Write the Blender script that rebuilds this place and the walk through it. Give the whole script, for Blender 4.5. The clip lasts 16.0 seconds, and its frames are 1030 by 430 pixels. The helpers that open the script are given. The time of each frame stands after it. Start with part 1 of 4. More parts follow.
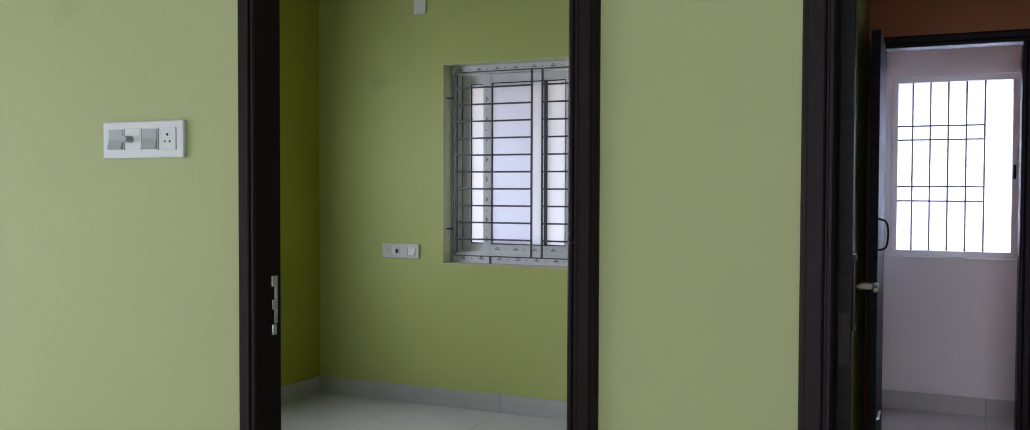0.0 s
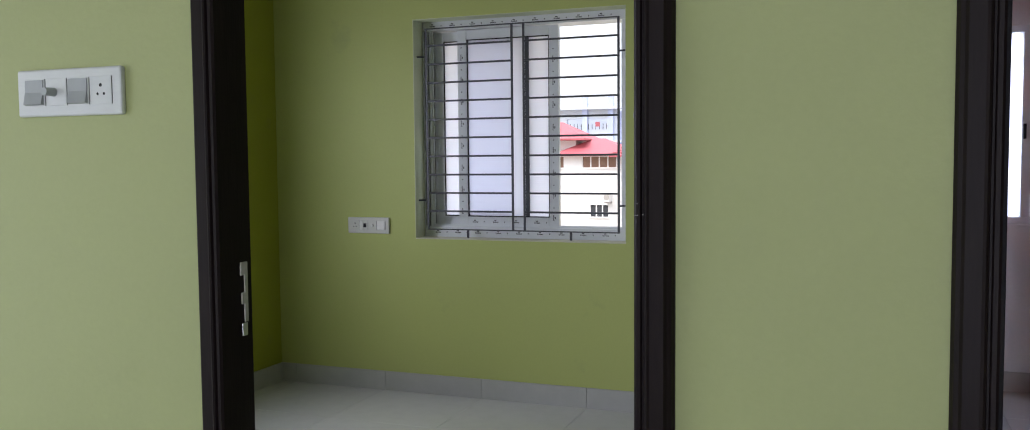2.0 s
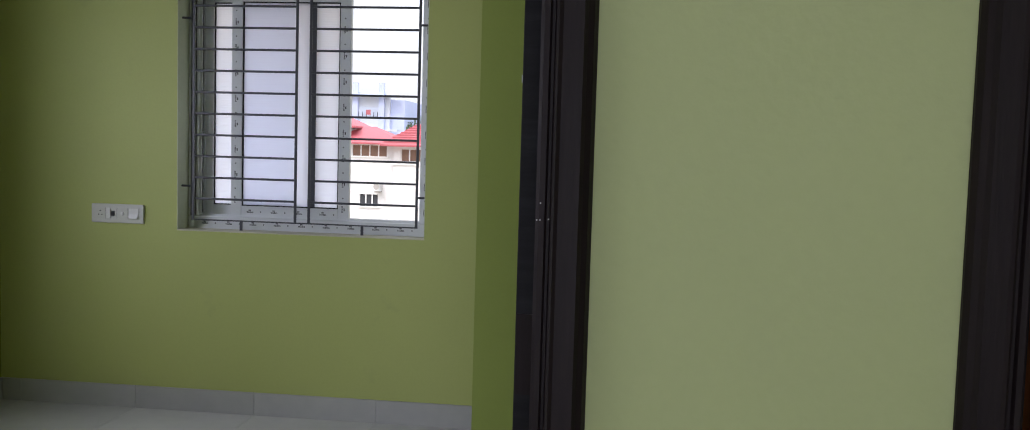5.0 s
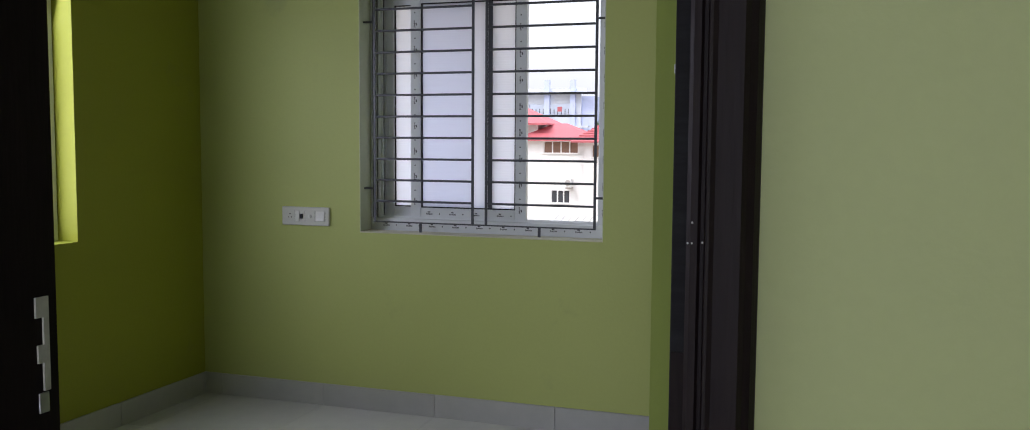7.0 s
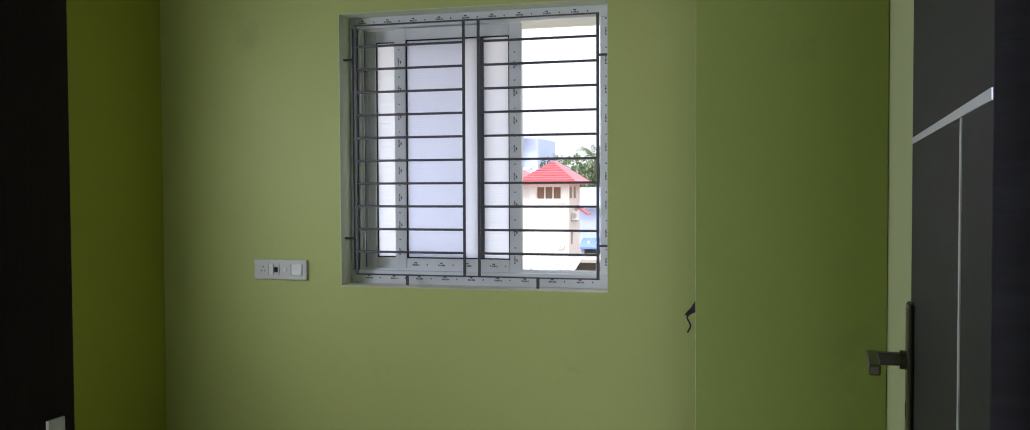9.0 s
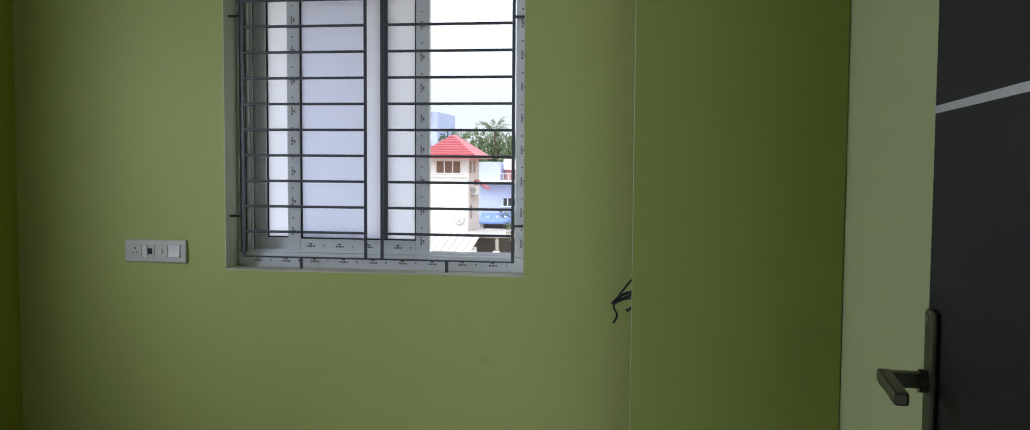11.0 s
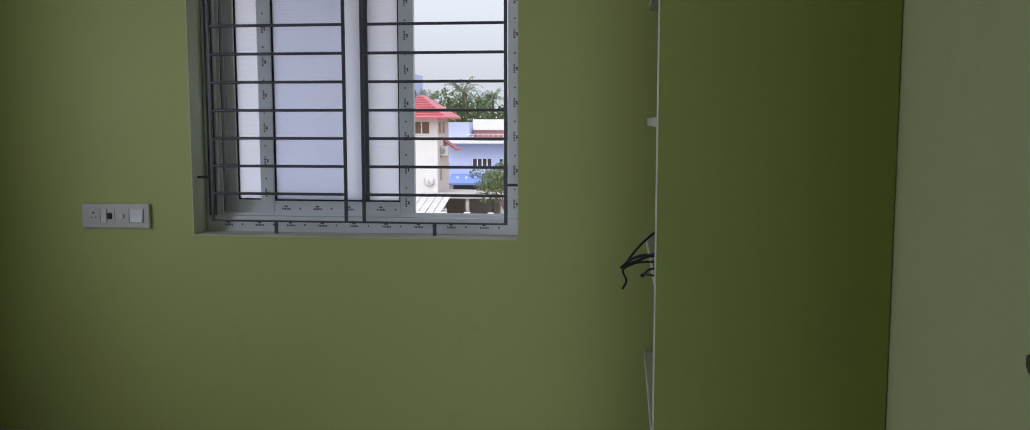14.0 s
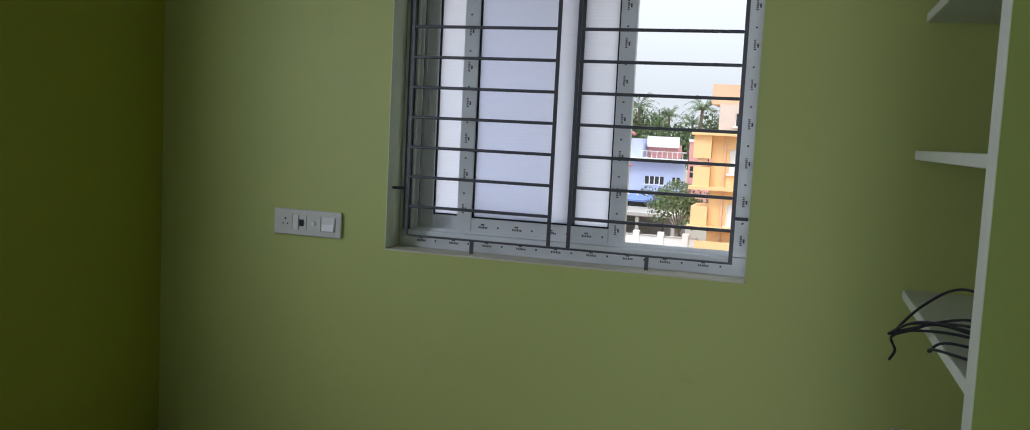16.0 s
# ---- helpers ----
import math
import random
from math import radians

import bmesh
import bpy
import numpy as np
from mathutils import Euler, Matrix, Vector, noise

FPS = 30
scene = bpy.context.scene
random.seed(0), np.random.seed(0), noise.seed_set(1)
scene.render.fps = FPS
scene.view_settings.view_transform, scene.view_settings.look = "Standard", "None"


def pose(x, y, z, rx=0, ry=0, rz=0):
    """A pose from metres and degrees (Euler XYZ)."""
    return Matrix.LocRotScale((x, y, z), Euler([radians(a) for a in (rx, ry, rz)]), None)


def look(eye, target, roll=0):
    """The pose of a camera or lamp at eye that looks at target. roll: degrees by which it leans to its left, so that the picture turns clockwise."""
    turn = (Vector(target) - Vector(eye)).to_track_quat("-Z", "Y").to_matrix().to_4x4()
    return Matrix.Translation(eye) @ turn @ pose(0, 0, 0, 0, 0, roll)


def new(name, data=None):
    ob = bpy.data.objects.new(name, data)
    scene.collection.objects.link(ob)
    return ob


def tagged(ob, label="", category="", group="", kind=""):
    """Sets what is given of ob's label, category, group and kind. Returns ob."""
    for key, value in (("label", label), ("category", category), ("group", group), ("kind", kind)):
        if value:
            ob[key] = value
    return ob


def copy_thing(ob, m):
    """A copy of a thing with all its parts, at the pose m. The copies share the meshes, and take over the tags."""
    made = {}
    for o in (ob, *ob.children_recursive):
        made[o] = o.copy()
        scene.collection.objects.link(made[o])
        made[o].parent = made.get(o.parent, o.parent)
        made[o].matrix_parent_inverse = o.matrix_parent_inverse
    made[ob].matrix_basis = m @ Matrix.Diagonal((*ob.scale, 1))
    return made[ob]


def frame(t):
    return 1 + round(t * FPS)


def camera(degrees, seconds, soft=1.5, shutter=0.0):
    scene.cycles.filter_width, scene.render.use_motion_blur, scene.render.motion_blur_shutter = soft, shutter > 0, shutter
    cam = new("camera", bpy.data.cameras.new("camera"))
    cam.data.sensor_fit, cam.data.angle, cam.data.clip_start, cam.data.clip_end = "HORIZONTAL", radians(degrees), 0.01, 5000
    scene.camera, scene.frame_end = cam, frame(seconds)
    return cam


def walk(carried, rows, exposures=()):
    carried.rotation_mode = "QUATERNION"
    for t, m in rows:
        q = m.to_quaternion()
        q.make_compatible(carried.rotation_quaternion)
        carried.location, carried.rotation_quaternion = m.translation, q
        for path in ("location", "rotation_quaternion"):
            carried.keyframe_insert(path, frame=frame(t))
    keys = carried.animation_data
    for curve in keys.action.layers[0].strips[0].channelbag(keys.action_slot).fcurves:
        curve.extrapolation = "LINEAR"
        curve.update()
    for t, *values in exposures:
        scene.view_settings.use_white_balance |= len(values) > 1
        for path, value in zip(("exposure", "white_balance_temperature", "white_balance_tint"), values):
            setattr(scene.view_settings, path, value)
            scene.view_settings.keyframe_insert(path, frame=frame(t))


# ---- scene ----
cam = camera(58.5, 16.0, soft=0.9)
PATH = [
    (0, (0.099, 0.068, 1.283), (-0.719, 1.892, 1.227), 0.2),
    (0.5, (0.019, 0.15, 1.269), (-0.745, 1.996, 1.165), 0.8),
    (1, (-0.103, 0.229, 1.277), (-0.796, 2.105, 1.217), -0.7),
    (1.5, (-0.185, 0.293, 1.274), (-0.823, 2.186, 1.19), 0.7),
    (2, (-0.221, 0.404, 1.263), (-0.939, 2.267, 1.143), -0.5),
    (2.5, (-0.25, 0.564, 1.267), (-1.053, 2.393, 1.156), -0.0),
    (3, (-0.319, 0.666, 1.256), (-1.016, 2.534, 1.104), 1.6),
    (3.5, (-0.401, 0.738, 1.256), (-0.902, 2.671, 1.141), 0.8),
    (3.7, (-0.421, 0.753, 1.255), (-0.844, 2.704, 1.132), 1.3),
    (5.8, (-0.474, 0.846, 1.246), (-0.69, 2.829, 1.109), 1.6),
    (6, (-0.476, 0.858, 1.255), (-0.801, 2.827, 1.126), 0.4),
    (6.5, (-0.463, 0.932, 1.266), (-0.997, 2.856, 1.155), 0.6),
    (7, (-0.447, 0.997, 1.26), (-1.083, 2.887, 1.106), 0.4),
    (7.5, (-0.523, 1.037, 1.259), (-1.146, 2.931, 1.107), 1.0),
    (8, (-0.684, 1.081, 1.271), (-1.158, 3.023, 1.217), -0.1),
    (8.2, (-0.723, 1.089, 1.271), (-1.210, 3.029, 1.229), -0.15),
    (10.3, (-0.78, 1.447, 1.27), (-1.304, 3.373, 1.144), -0.5),
    (10.5, (-0.798, 1.467, 1.266), (-1.232, 3.415, 1.138), 0.1),
    (11, (-0.868, 1.506, 1.271), (-1.168, 3.48, 1.153), 0.4),
    (11.5, (-0.91, 1.547, 1.269), (-1.156, 3.527, 1.132), 1.0),
    (12, (-0.93, 1.577, 1.265), (-1.108, 3.564, 1.128), 0.9),
    (12.5, (-0.955, 1.607, 1.263), (-0.982, 3.602, 1.121), 0.6),
    (13, (-0.993, 1.623, 1.257), (-0.908, 3.616, 1.114), 1.8),
    (13.5, (-0.998, 1.657, 1.246), (-0.912, 3.646, 1.054), 1.7),
    (14, (-0.988, 1.739, 1.247), (-1.22, 3.715, 1.044), 0.0),
    (14.5, (-0.981, 1.815, 1.259), (-1.489, 3.739, 1.06), 0.6),
    (15, (-1.058, 1.863, 1.302), (-1.662, 3.751, 1.032), 1.0),
    (15.5, (-1.141, 1.985, 1.288), (-1.67, 3.902, 1.07), 2.2),
    (16, (-1.206, 2.067, 1.256), (-1.792, 3.971, 1.074), 2.9),
]
walk(cam, [(t, look(e, g, r)) for t, e, g, r in PATH], ((0.0, 0.32, 6500, 13), (2.0, 0.2, 6500, 14), (3.5, 0.2, 6500, 15), (6.0, 0.0, 6500, 15), (7.0, 0.0, 6500, 15), (8.0, 0.4, 6500, 14), (10.5, 0.1, 6350, 9), (12.5, -0.1, 6300, 9), (14.0, -0.4, 6300, 14), (14.5, -0.4, 6300, 14), (15.0, -0.2, 6300, 11), (16.0, -0.15, 6300, 10)))

# ---- light ----
world = bpy.data.worlds.new("overcast_sky")
scene.world = world
world.use_nodes = True
wn, wl = world.node_tree.nodes, world.node_tree.links
wn.clear()
sky = wn.new("ShaderNodeTexSky")
sky.sky_type, sky.sun_disc = "NISHITA", False
sky.sun_elevation, sky.sun_rotation = radians(52), radians(200)
sky.air_density, sky.dust_density = 1.5, 5.0
veil = wn.new("ShaderNodeMix")
veil.data_type = "RGBA"
veil.inputs[0].default_value = 0.8
veil.inputs[7].default_value = (8.6, 9.1, 9.8, 1)
wl.new(sky.outputs[0], veil.inputs[6])
# overcast: brighter towards the zenith
wtc = wn.new("ShaderNodeTexCoord")
wsep = wn.new("ShaderNodeSeparateXYZ")
wl.new(wtc.outputs["Generated"], wsep.inputs[0])
wmr = wn.new("ShaderNodeMapRange")
wmr.inputs["From Min"].default_value, wmr.inputs["From Max"].default_value = 0.05, 0.9
wmr.inputs["To Min"].default_value, wmr.inputs["To Max"].default_value = 1.0, 2.6
wl.new(wsep.outputs[2], wmr.inputs["Value"])
wgr = wn.new("ShaderNodeVectorMath")
wgr.operation = "SCALE"
wl.new(veil.outputs[2], wgr.inputs[0])
wl.new(wmr.outputs[0], wgr.inputs["Scale"])
wback = wn.new("ShaderNodeBackground")
wback.inputs[1].default_value = 0.125
wout = wn.new("ShaderNodeOutputWorld")
wl.new(wgr.outputs[0], wback.inputs[0])
wl.new(wback.outputs[0], wout.inputs[0])
sun = new("sun", bpy.data.lights.new("sun", "SUN"))
sun.data.energy, sun.data.angle, sun.data.color = 1.3, radians(14), (1.0, 0.985, 0.96)
sun.matrix_world = look((-8, -16, 24), (0, 0, 0))


def daylight(name, place, towards, w, h, radiance, tint=(0.94, 0.98, 1.0)):
    """Sky light standing in an opening, known or added: w x h metres."""
    d = bpy.data.lights.new(name, "AREA")
    d.shape, d.size, d.size_y = "RECTANGLE", w, h
    d.energy, d.color = radiance * math.pi * w * h, tint
    new(name, d).matrix_world = look(place, towards)


daylight("daylight_side_window", (-3.55, 3.40, 1.427), (0, 3.40, 0.6), 1.2, 1.10, 4.9, (0.90, 0.95, 1.22))
# Two added fill lamps in unseen hall openings, placed to light hall and bedroom.
daylight("hall_fill_back", (0.25, -8.1, 1.15), (0.25, 0, 1.15), 2.6, 2.15, 9.5, (0.91, 0.96, 1.15))
daylight("hall_fill_side", (-4.35, -0.15, 1.05), (0, -0.15, 1.05), 2.0, 1.95, 2.2, (0.82, 0.93, 1.08))
daylight("daylight_wash_window", (0.46, 6.08, 1.42), (0.46, 0, 1.42), 1.05, 0.98, 2.8, (0.82, 0.90, 1.22))


# ---- materials ----
def mat(name, base, rough=0.5, metal=0.0, grain=40.0, vary=0.08, stain=1.5, stain_amt=0.06, bump=0.02, stretch=(1, 1, 1), rand=0.0, spec=0.5, smudge=None):
    m = bpy.data.materials.new(name)
    m.use_nodes = True
    n, l = m.node_tree.nodes, m.node_tree.links
    b = n["Principled BSDF"]
    b.inputs["Roughness"].default_value, b.inputs["Metallic"].default_value = rough, metal
    b.inputs["Specular IOR Level"].default_value = spec
    tc = n.new("ShaderNodeTexCoord")
    mp = n.new("ShaderNodeMapping")
    mp.inputs["Scale"].default_value = stretch
    l.new(tc.outputs["Object"], mp.inputs[0])
    f = n.new("ShaderNodeTexNoise")
    f.inputs["Scale"].default_value, f.inputs["Detail"].default_value = grain, 5
    g = n.new("ShaderNodeTexNoise")
    g.inputs["Scale"].default_value, g.inputs["Detail"].default_value = stain, 4
    l.new(mp.outputs[0], f.inputs[0])
    l.new(mp.outputs[0], g.inputs[0])
    v = n.new("ShaderNodeMath")
    v.operation = "MULTIPLY_ADD"
    l.new(f.outputs[0], v.inputs[0])
    v.inputs[1].default_value, v.inputs[2].default_value = 2 * vary, 1 - vary
    w = n.new("ShaderNodeMath")
    w.operation = "MULTIPLY_ADD"
    l.new(g.outputs[0], w.inputs[0])
    w.inputs[1].default_value, w.inputs[2].default_value = 2 * stain_amt, 1 - stain_amt
    p = n.new("ShaderNodeMath")
    p.operation = "MULTIPLY"
    l.new(v.outputs[0], p.inputs[0])
    l.new(w.outputs[0], p.inputs[1])
    last = p
    if rand:
        oi = n.new("ShaderNodeObjectInfo")
        r = n.new("ShaderNodeMath")
        r.operation = "MULTIPLY_ADD"
        l.new(oi.outputs["Random"], r.inputs[0])
        r.inputs[1].default_value, r.inputs[2].default_value = 2 * rand, 1 - rand
        q = n.new("ShaderNodeMath")
        q.operation = "MULTIPLY"
        l.new(p.outputs[0], q.inputs[0])
        l.new(r.outputs[0], q.inputs[1])
        last = q
    c = n.new("ShaderNodeVectorMath")
    c.operation = "SCALE"
    c.inputs[0].default_value = base
    l.new(last.outputs[0], c.inputs["Scale"])
    l.new(c.outputs[0], b.inputs["Base Color"])
    if smudge:
        # sparse scuffs or dust: (scale, low, high, amount, colour, stretch)
        ss, lo, hi, amt, tint, st = smudge
        mp2 = n.new("ShaderNodeMapping")
        mp2.inputs["Scale"].default_value = st
        l.new(tc.outputs["Object"], mp2.inputs[0])
        sn = n.new("ShaderNodeTexNoise")
        sn.inputs["Scale"].default_value, sn.inputs["Detail"].default_value, sn.inputs["Roughness"].default_value = ss, 8, 0.65
        l.new(mp2.outputs[0], sn.inputs[0])
        mr = n.new("ShaderNodeMapRange")
        mr.inputs["From Min"].default_value, mr.inputs["From Max"].default_value, mr.inputs["To Max"].default_value = lo, hi, amt
        l.new(sn.outputs[0], mr.inputs["Value"])
        mx = n.new("ShaderNodeMix")
        mx.data_type = "RGBA"
        l.new(mr.outputs[0], mx.inputs[0])
        l.new(c.outputs[0], mx.inputs[6])
        mx.inputs[7].default_value = (*tint, 1)
        l.new(mx.outputs[2], b.inputs["Base Color"])
    if bump:
        bp = n.new("ShaderNodeBump")
        bp.inputs["Strength"].default_value, bp.inputs["Distance"].default_value = 0.5, bump
        l.new(f.outputs[0], bp.inputs["Height"])
        l.new(bp.outputs[0], b.inputs["Normal"])
    return m


SCUFF = (2.3, 0.62, 0.78, 0.35, (0.20, 0.20, 0.12), (1, 1, 1))
GREEN = mat("green_wall_paint", (0.42, 0.465, 0.15), 0.55, grain=90, vary=0.03, stain=1.1, stain_amt=0.06, bump=0.001, spec=0.3, smudge=SCUFF)
SAGE = mat("sage_wall_paint", (0.425, 0.465, 0.225), 0.55, grain=90, vary=0.03, stain=1.1, stain_amt=0.06, bump=0.001, spec=0.3, smudge=SCUFF)
# Yellow-green paint of its own; the wall's shade is put in by darkening it.
OLIVE = mat("darkened_yellow_green_wall_paint", (0.30, 0.32, 0.035), 0.55, grain=90, vary=0.03, stain=1.1, stain_amt=0.06, bump=0.001, spec=0.2, smudge=SCUFF)
# Darker green: shade on the shelf-end face put into the colour.
SHADEGREEN = mat("shaded_green_wall_paint", (0.31, 0.375, 0.09), 0.55, grain=90, vary=0.03, stain=1.1, stain_amt=0.06, bump=0.001, spec=0.25, smudge=SCUFF)
ORANGE = mat("orange_wall_paint", (0.42, 0.13, 0.035), 0.6, grain=90, vary=0.03, bump=0.001)
WHITE = mat("white_wall_paint", (0.74, 0.74, 0.74), 0.6, grain=70, vary=0.03, stain=2.0, stain_amt=0.05, bump=0.001)
TILE = mat("vitrified_tile", (0.56, 0.56, 0.53), 0.16, grain=14, vary=0.06, stain=3, stain_amt=0.06, bump=0.0, rand=0.03)
SKIRT = mat("skirting_tile", (0.40, 0.40, 0.38), 0.3, grain=18, vary=0.08, stain=4, stain_amt=0.1, bump=0.0, rand=0.05)
GROUT = mat("grout", (0.30, 0.29, 0.26), 0.9, grain=120)
FRAME = mat("dark_stained_wood", (0.014, 0.009, 0.0095), 0.45, spec=0.12, grain=30, vary=0.35, stain=6, stain_amt=0.3, bump=0.0006, stretch=(8, 8, 0.6))
LEAF = mat("black_laminate", (0.0100, 0.0090, 0.0112), 0.55, spec=0.14, grain=12, vary=0.6, stain=4, stain_amt=0.6, bump=0.0004, stretch=(1, 1.2, 9), smudge=(5.0, 0.52, 0.75, 0.45, (0.034, 0.035, 0.040), (1.0, 1.0, 5.0)))
UPVC = mat("white_upvc", (0.70, 0.72, 0.73), 0.3, grain=50, vary=0.04, stain=7, stain_amt=0.1, bump=0.0)
SILL = mat("painted_sill", (0.56, 0.54, 0.40), 0.5, grain=60, vary=0.08, stain=9, stain_amt=0.2, bump=0.002)
PLASTER = mat("pale_plaster", (0.56, 0.61, 0.42), 0.7, grain=60, vary=0.06, stain=6, stain_amt=0.12, bump=0.001)
GRILL = mat("grey_painted_steel", (0.055, 0.058, 0.068), 0.4, grain=60, vary=0.1, bump=0.0)
STEEL = mat("brushed_metal", (0.62, 0.63, 0.66), 0.3, metal=1.0, grain=80, vary=0.08, bump=0.0)
ALU = mat("pale_aluminium", (0.55, 0.56, 0.58), 0.4, metal=0.6, grain=80, vary=0.05, bump=0.0)
BRONZE = mat("antique_bronze", (0.085, 0.075, 0.055), 0.38, metal=0.8, grain=60, vary=0.15, bump=0.0)
PLASTIC = mat("ivory_plastic", (0.62, 0.62, 0.57), 0.35, grain=60, vary=0.03, stain=12, stain_amt=0.05, bump=0.0)
GREY_PLASTIC = mat("silver_grey_plastic", (0.64, 0.66, 0.66), 0.35, grain=50, vary=0.05, stain=10, stain_amt=0.1, stretch=(1, 1, 5), bump=0.0)
DULL = mat("dull_ivory_plastic", (0.52, 0.52, 0.46), 0.4, grain=60, vary=0.04, stain=12, stain_amt=0.08, bump=0.0)
SILVER = mat("silver_switch", (0.36, 0.38, 0.39), 0.35, grain=60, vary=0.05, stain=14, stain_amt=0.12, bump=0.0)
BLACK = mat("black_rubber", (0.012, 0.012, 0.014), 0.5, spec=0.25, grain=60, bump=0.0)
MARK = mat("printed_ink", (0.08, 0.08, 0.085), 0.7, bump=0.0)
CHIP = mat("bare_pale_metal", (0.55, 0.54, 0.48), 0.5, grain=60, vary=0.2, stain=30, stain_amt=0.3, bump=0.002)
SPECK = mat("paint_speck", (0.42, 0.42, 0.41), 0.7, bump=0.0)
SLAB = mat("shelf_slab", (0.50, 0.52, 0.42), 0.45, grain=60, vary=0.06, stain=5, stain_amt=0.12, bump=0.001)
CEIL = mat("ceiling_white", (0.60, 0.60, 0.58), 0.8, grain=60, vary=0.03, bump=0.001)
H_WHITE = mat("house_white", (0.80, 0.80, 0.80), 0.8, grain=3, vary=0.05, stain=0.3, stain_amt=0.06, bump=0.0)
H_PINK = mat("house_cream", (0.62, 0.54, 0.50), 0.8, grain=3, vary=0.05, stain=0.3, stain_amt=0.1, bump=0.0)
H_PALE = mat("house_pale_blue_white", (0.58, 0.62, 0.70), 0.8, grain=3, vary=0.05, stain=0.3, stain_amt=0.1, bump=0.0)
H_ROSE = mat("house_rose", (0.72, 0.36, 0.34), 0.8, grain=3, vary=0.05, stain=0.3, stain_amt=0.1, bump=0.0)
H_BLUE = mat("house_blue", (0.50, 0.56, 0.78), 0.8, grain=3, vary=0.05, stain=0.3, stain_amt=0.1, bump=0.0)
H_BLUE2 = mat("house_deep_blue", (0.17, 0.26, 0.60), 0.8, grain=3, vary=0.06, stain=0.3, stain_amt=0.1, bump=0.0)
H_ORANGE = mat("house_orange", (0.86, 0.56, 0.28), 0.8, grain=3, vary=0.05, stain=0.4, stain_amt=0.1, bump=0.0)
H_PEACH = mat("house_peach", (0.76, 0.48, 0.33), 0.8, grain=3, vary=0.05, stain=0.4, stain_amt=0.1, bump=0.0)
CONCRETE = mat("weathered_concrete", (0.42, 0.40, 0.38), 0.9, grain=4, vary=0.15, stain=0.7, stain_amt=0.25, bump=0.01)
ROOF = mat("red_roof_tiles", (0.47, 0.12, 0.14), 0.6, grain=12, vary=0.12, stain=0.8, stain_amt=0.12, bump=0.02)
DARKGLASS = mat("dark_window_glass", (0.05, 0.055, 0.065), 0.15, grain=4, vary=0.2, bump=0.0)
BROWN = mat("brown_shutter", (0.22, 0.13, 0.09), 0.6, grain=8, vary=0.2, bump=0.0)
LEAVES = mat("foliage", (0.12, 0.17, 0.075), 0.6, grain=1.5, vary=0.45, stain=0.35, stain_amt=0.35, bump=0.0)
PALM = mat("palm_frond", (0.15, 0.20, 0.10), 0.55, grain=2, vary=0.35, stain=0.4, stain_amt=0.2, bump=0.0)
BARK = mat("bark", (0.20, 0.16, 0.12), 0.9, grain=12, vary=0.3, bump=0.02)
EARTH = mat("dusty_ground", (0.30, 0.26, 0.20), 0.95, grain=0.6, vary=0.2, stain=0.08, stain_amt=0.25, bump=0.02)
TIN = mat("asbestos_sheet", (0.50, 0.49, 0.47), 0.7, grain=6, vary=0.15, stain=1.2, stain_amt=0.2, bump=0.0)


def frosted(name, tint):
    m = bpy.data.materials.new(name)
    m.use_nodes = True
    n, l = m.node_tree.nodes, m.node_tree.links
    n.remove(n["Principled BSDF"])
    tr = n.new("ShaderNodeBsdfTranslucent")
    tr.inputs[0].default_value = (*tint, 1)
    gl = n.new("ShaderNodeBsdfGlossy")
    gl.inputs["Roughness"].default_value = 0.35
    wv = n.new("ShaderNodeTexWave")
    wv.bands_direction = "Z"
    wv.inputs["Scale"].default_value, wv.inputs["Distortion"].default_value = 28, 1.5
    tc = n.new("ShaderNodeTexCoord")
    bp = n.new("ShaderNodeBump")
    bp.inputs["Strength"].default_value, bp.inputs["Distance"].default_value = 0.15, 0.002
    l.new(tc.outputs["Object"], wv.inputs[0])
    l.new(wv.outputs["Fac"], bp.inputs["Height"])
    l.new(bp.outputs[0], tr.inputs["Normal"])
    mx = n.new("ShaderNodeMixShader")
    mx.inputs[0].default_value = 0.05
    l.new(tr.outputs[0], mx.inputs[1])
    l.new(gl.outputs[0], mx.inputs[2])
    l.new(mx.outputs[0], n["Material Output"].inputs[0])
    return m


FROST = frosted("frosted_glass", (0.90, 0.915, 0.975))
CLEAR = bpy.data.materials.new("clear_glass")
CLEAR.use_nodes = True
cn, cl = CLEAR.node_tree.nodes, CLEAR.node_tree.links
cn.remove(cn["Principled BSDF"])
ctr, cgl, cmx = cn.new("ShaderNodeBsdfTransparent"), cn.new("ShaderNodeBsdfGlossy"), cn.new("ShaderNodeMixShader")
ctr.inputs[0].default_value = (0.86, 0.90, 0.93, 1)
cgl.inputs["Roughness"].default_value = 0.02
cmx.inputs[0].default_value = 0.06
cl.new(ctr.outputs[0], cmx.inputs[1])
cl.new(cgl.outputs[0], cmx.inputs[2])
cl.new(cmx.outputs[0], cn["Material Output"].inputs[0])


# ---- mesh helpers ----
def box(bm, x0, x1, y0, y1, z0, z1, bevel=0.0):
    r = bmesh.ops.create_cube(bm, size=1.0)
    for v in r["verts"]:
        v.co = Vector(((x0 + x1) / 2 + v.co.x * (x1 - x0), (y0 + y1) / 2 + v.co.y * (y1 - y0), (z0 + z1) / 2 + v.co.z * (z1 - z0)))
    if bevel:
        es = {e for v in r["verts"] for e in v.link_edges}
        bmesh.ops.bevel(bm, geom=list(es), offset=bevel, segments=2, affect="EDGES", profile=0.5)
    return bm


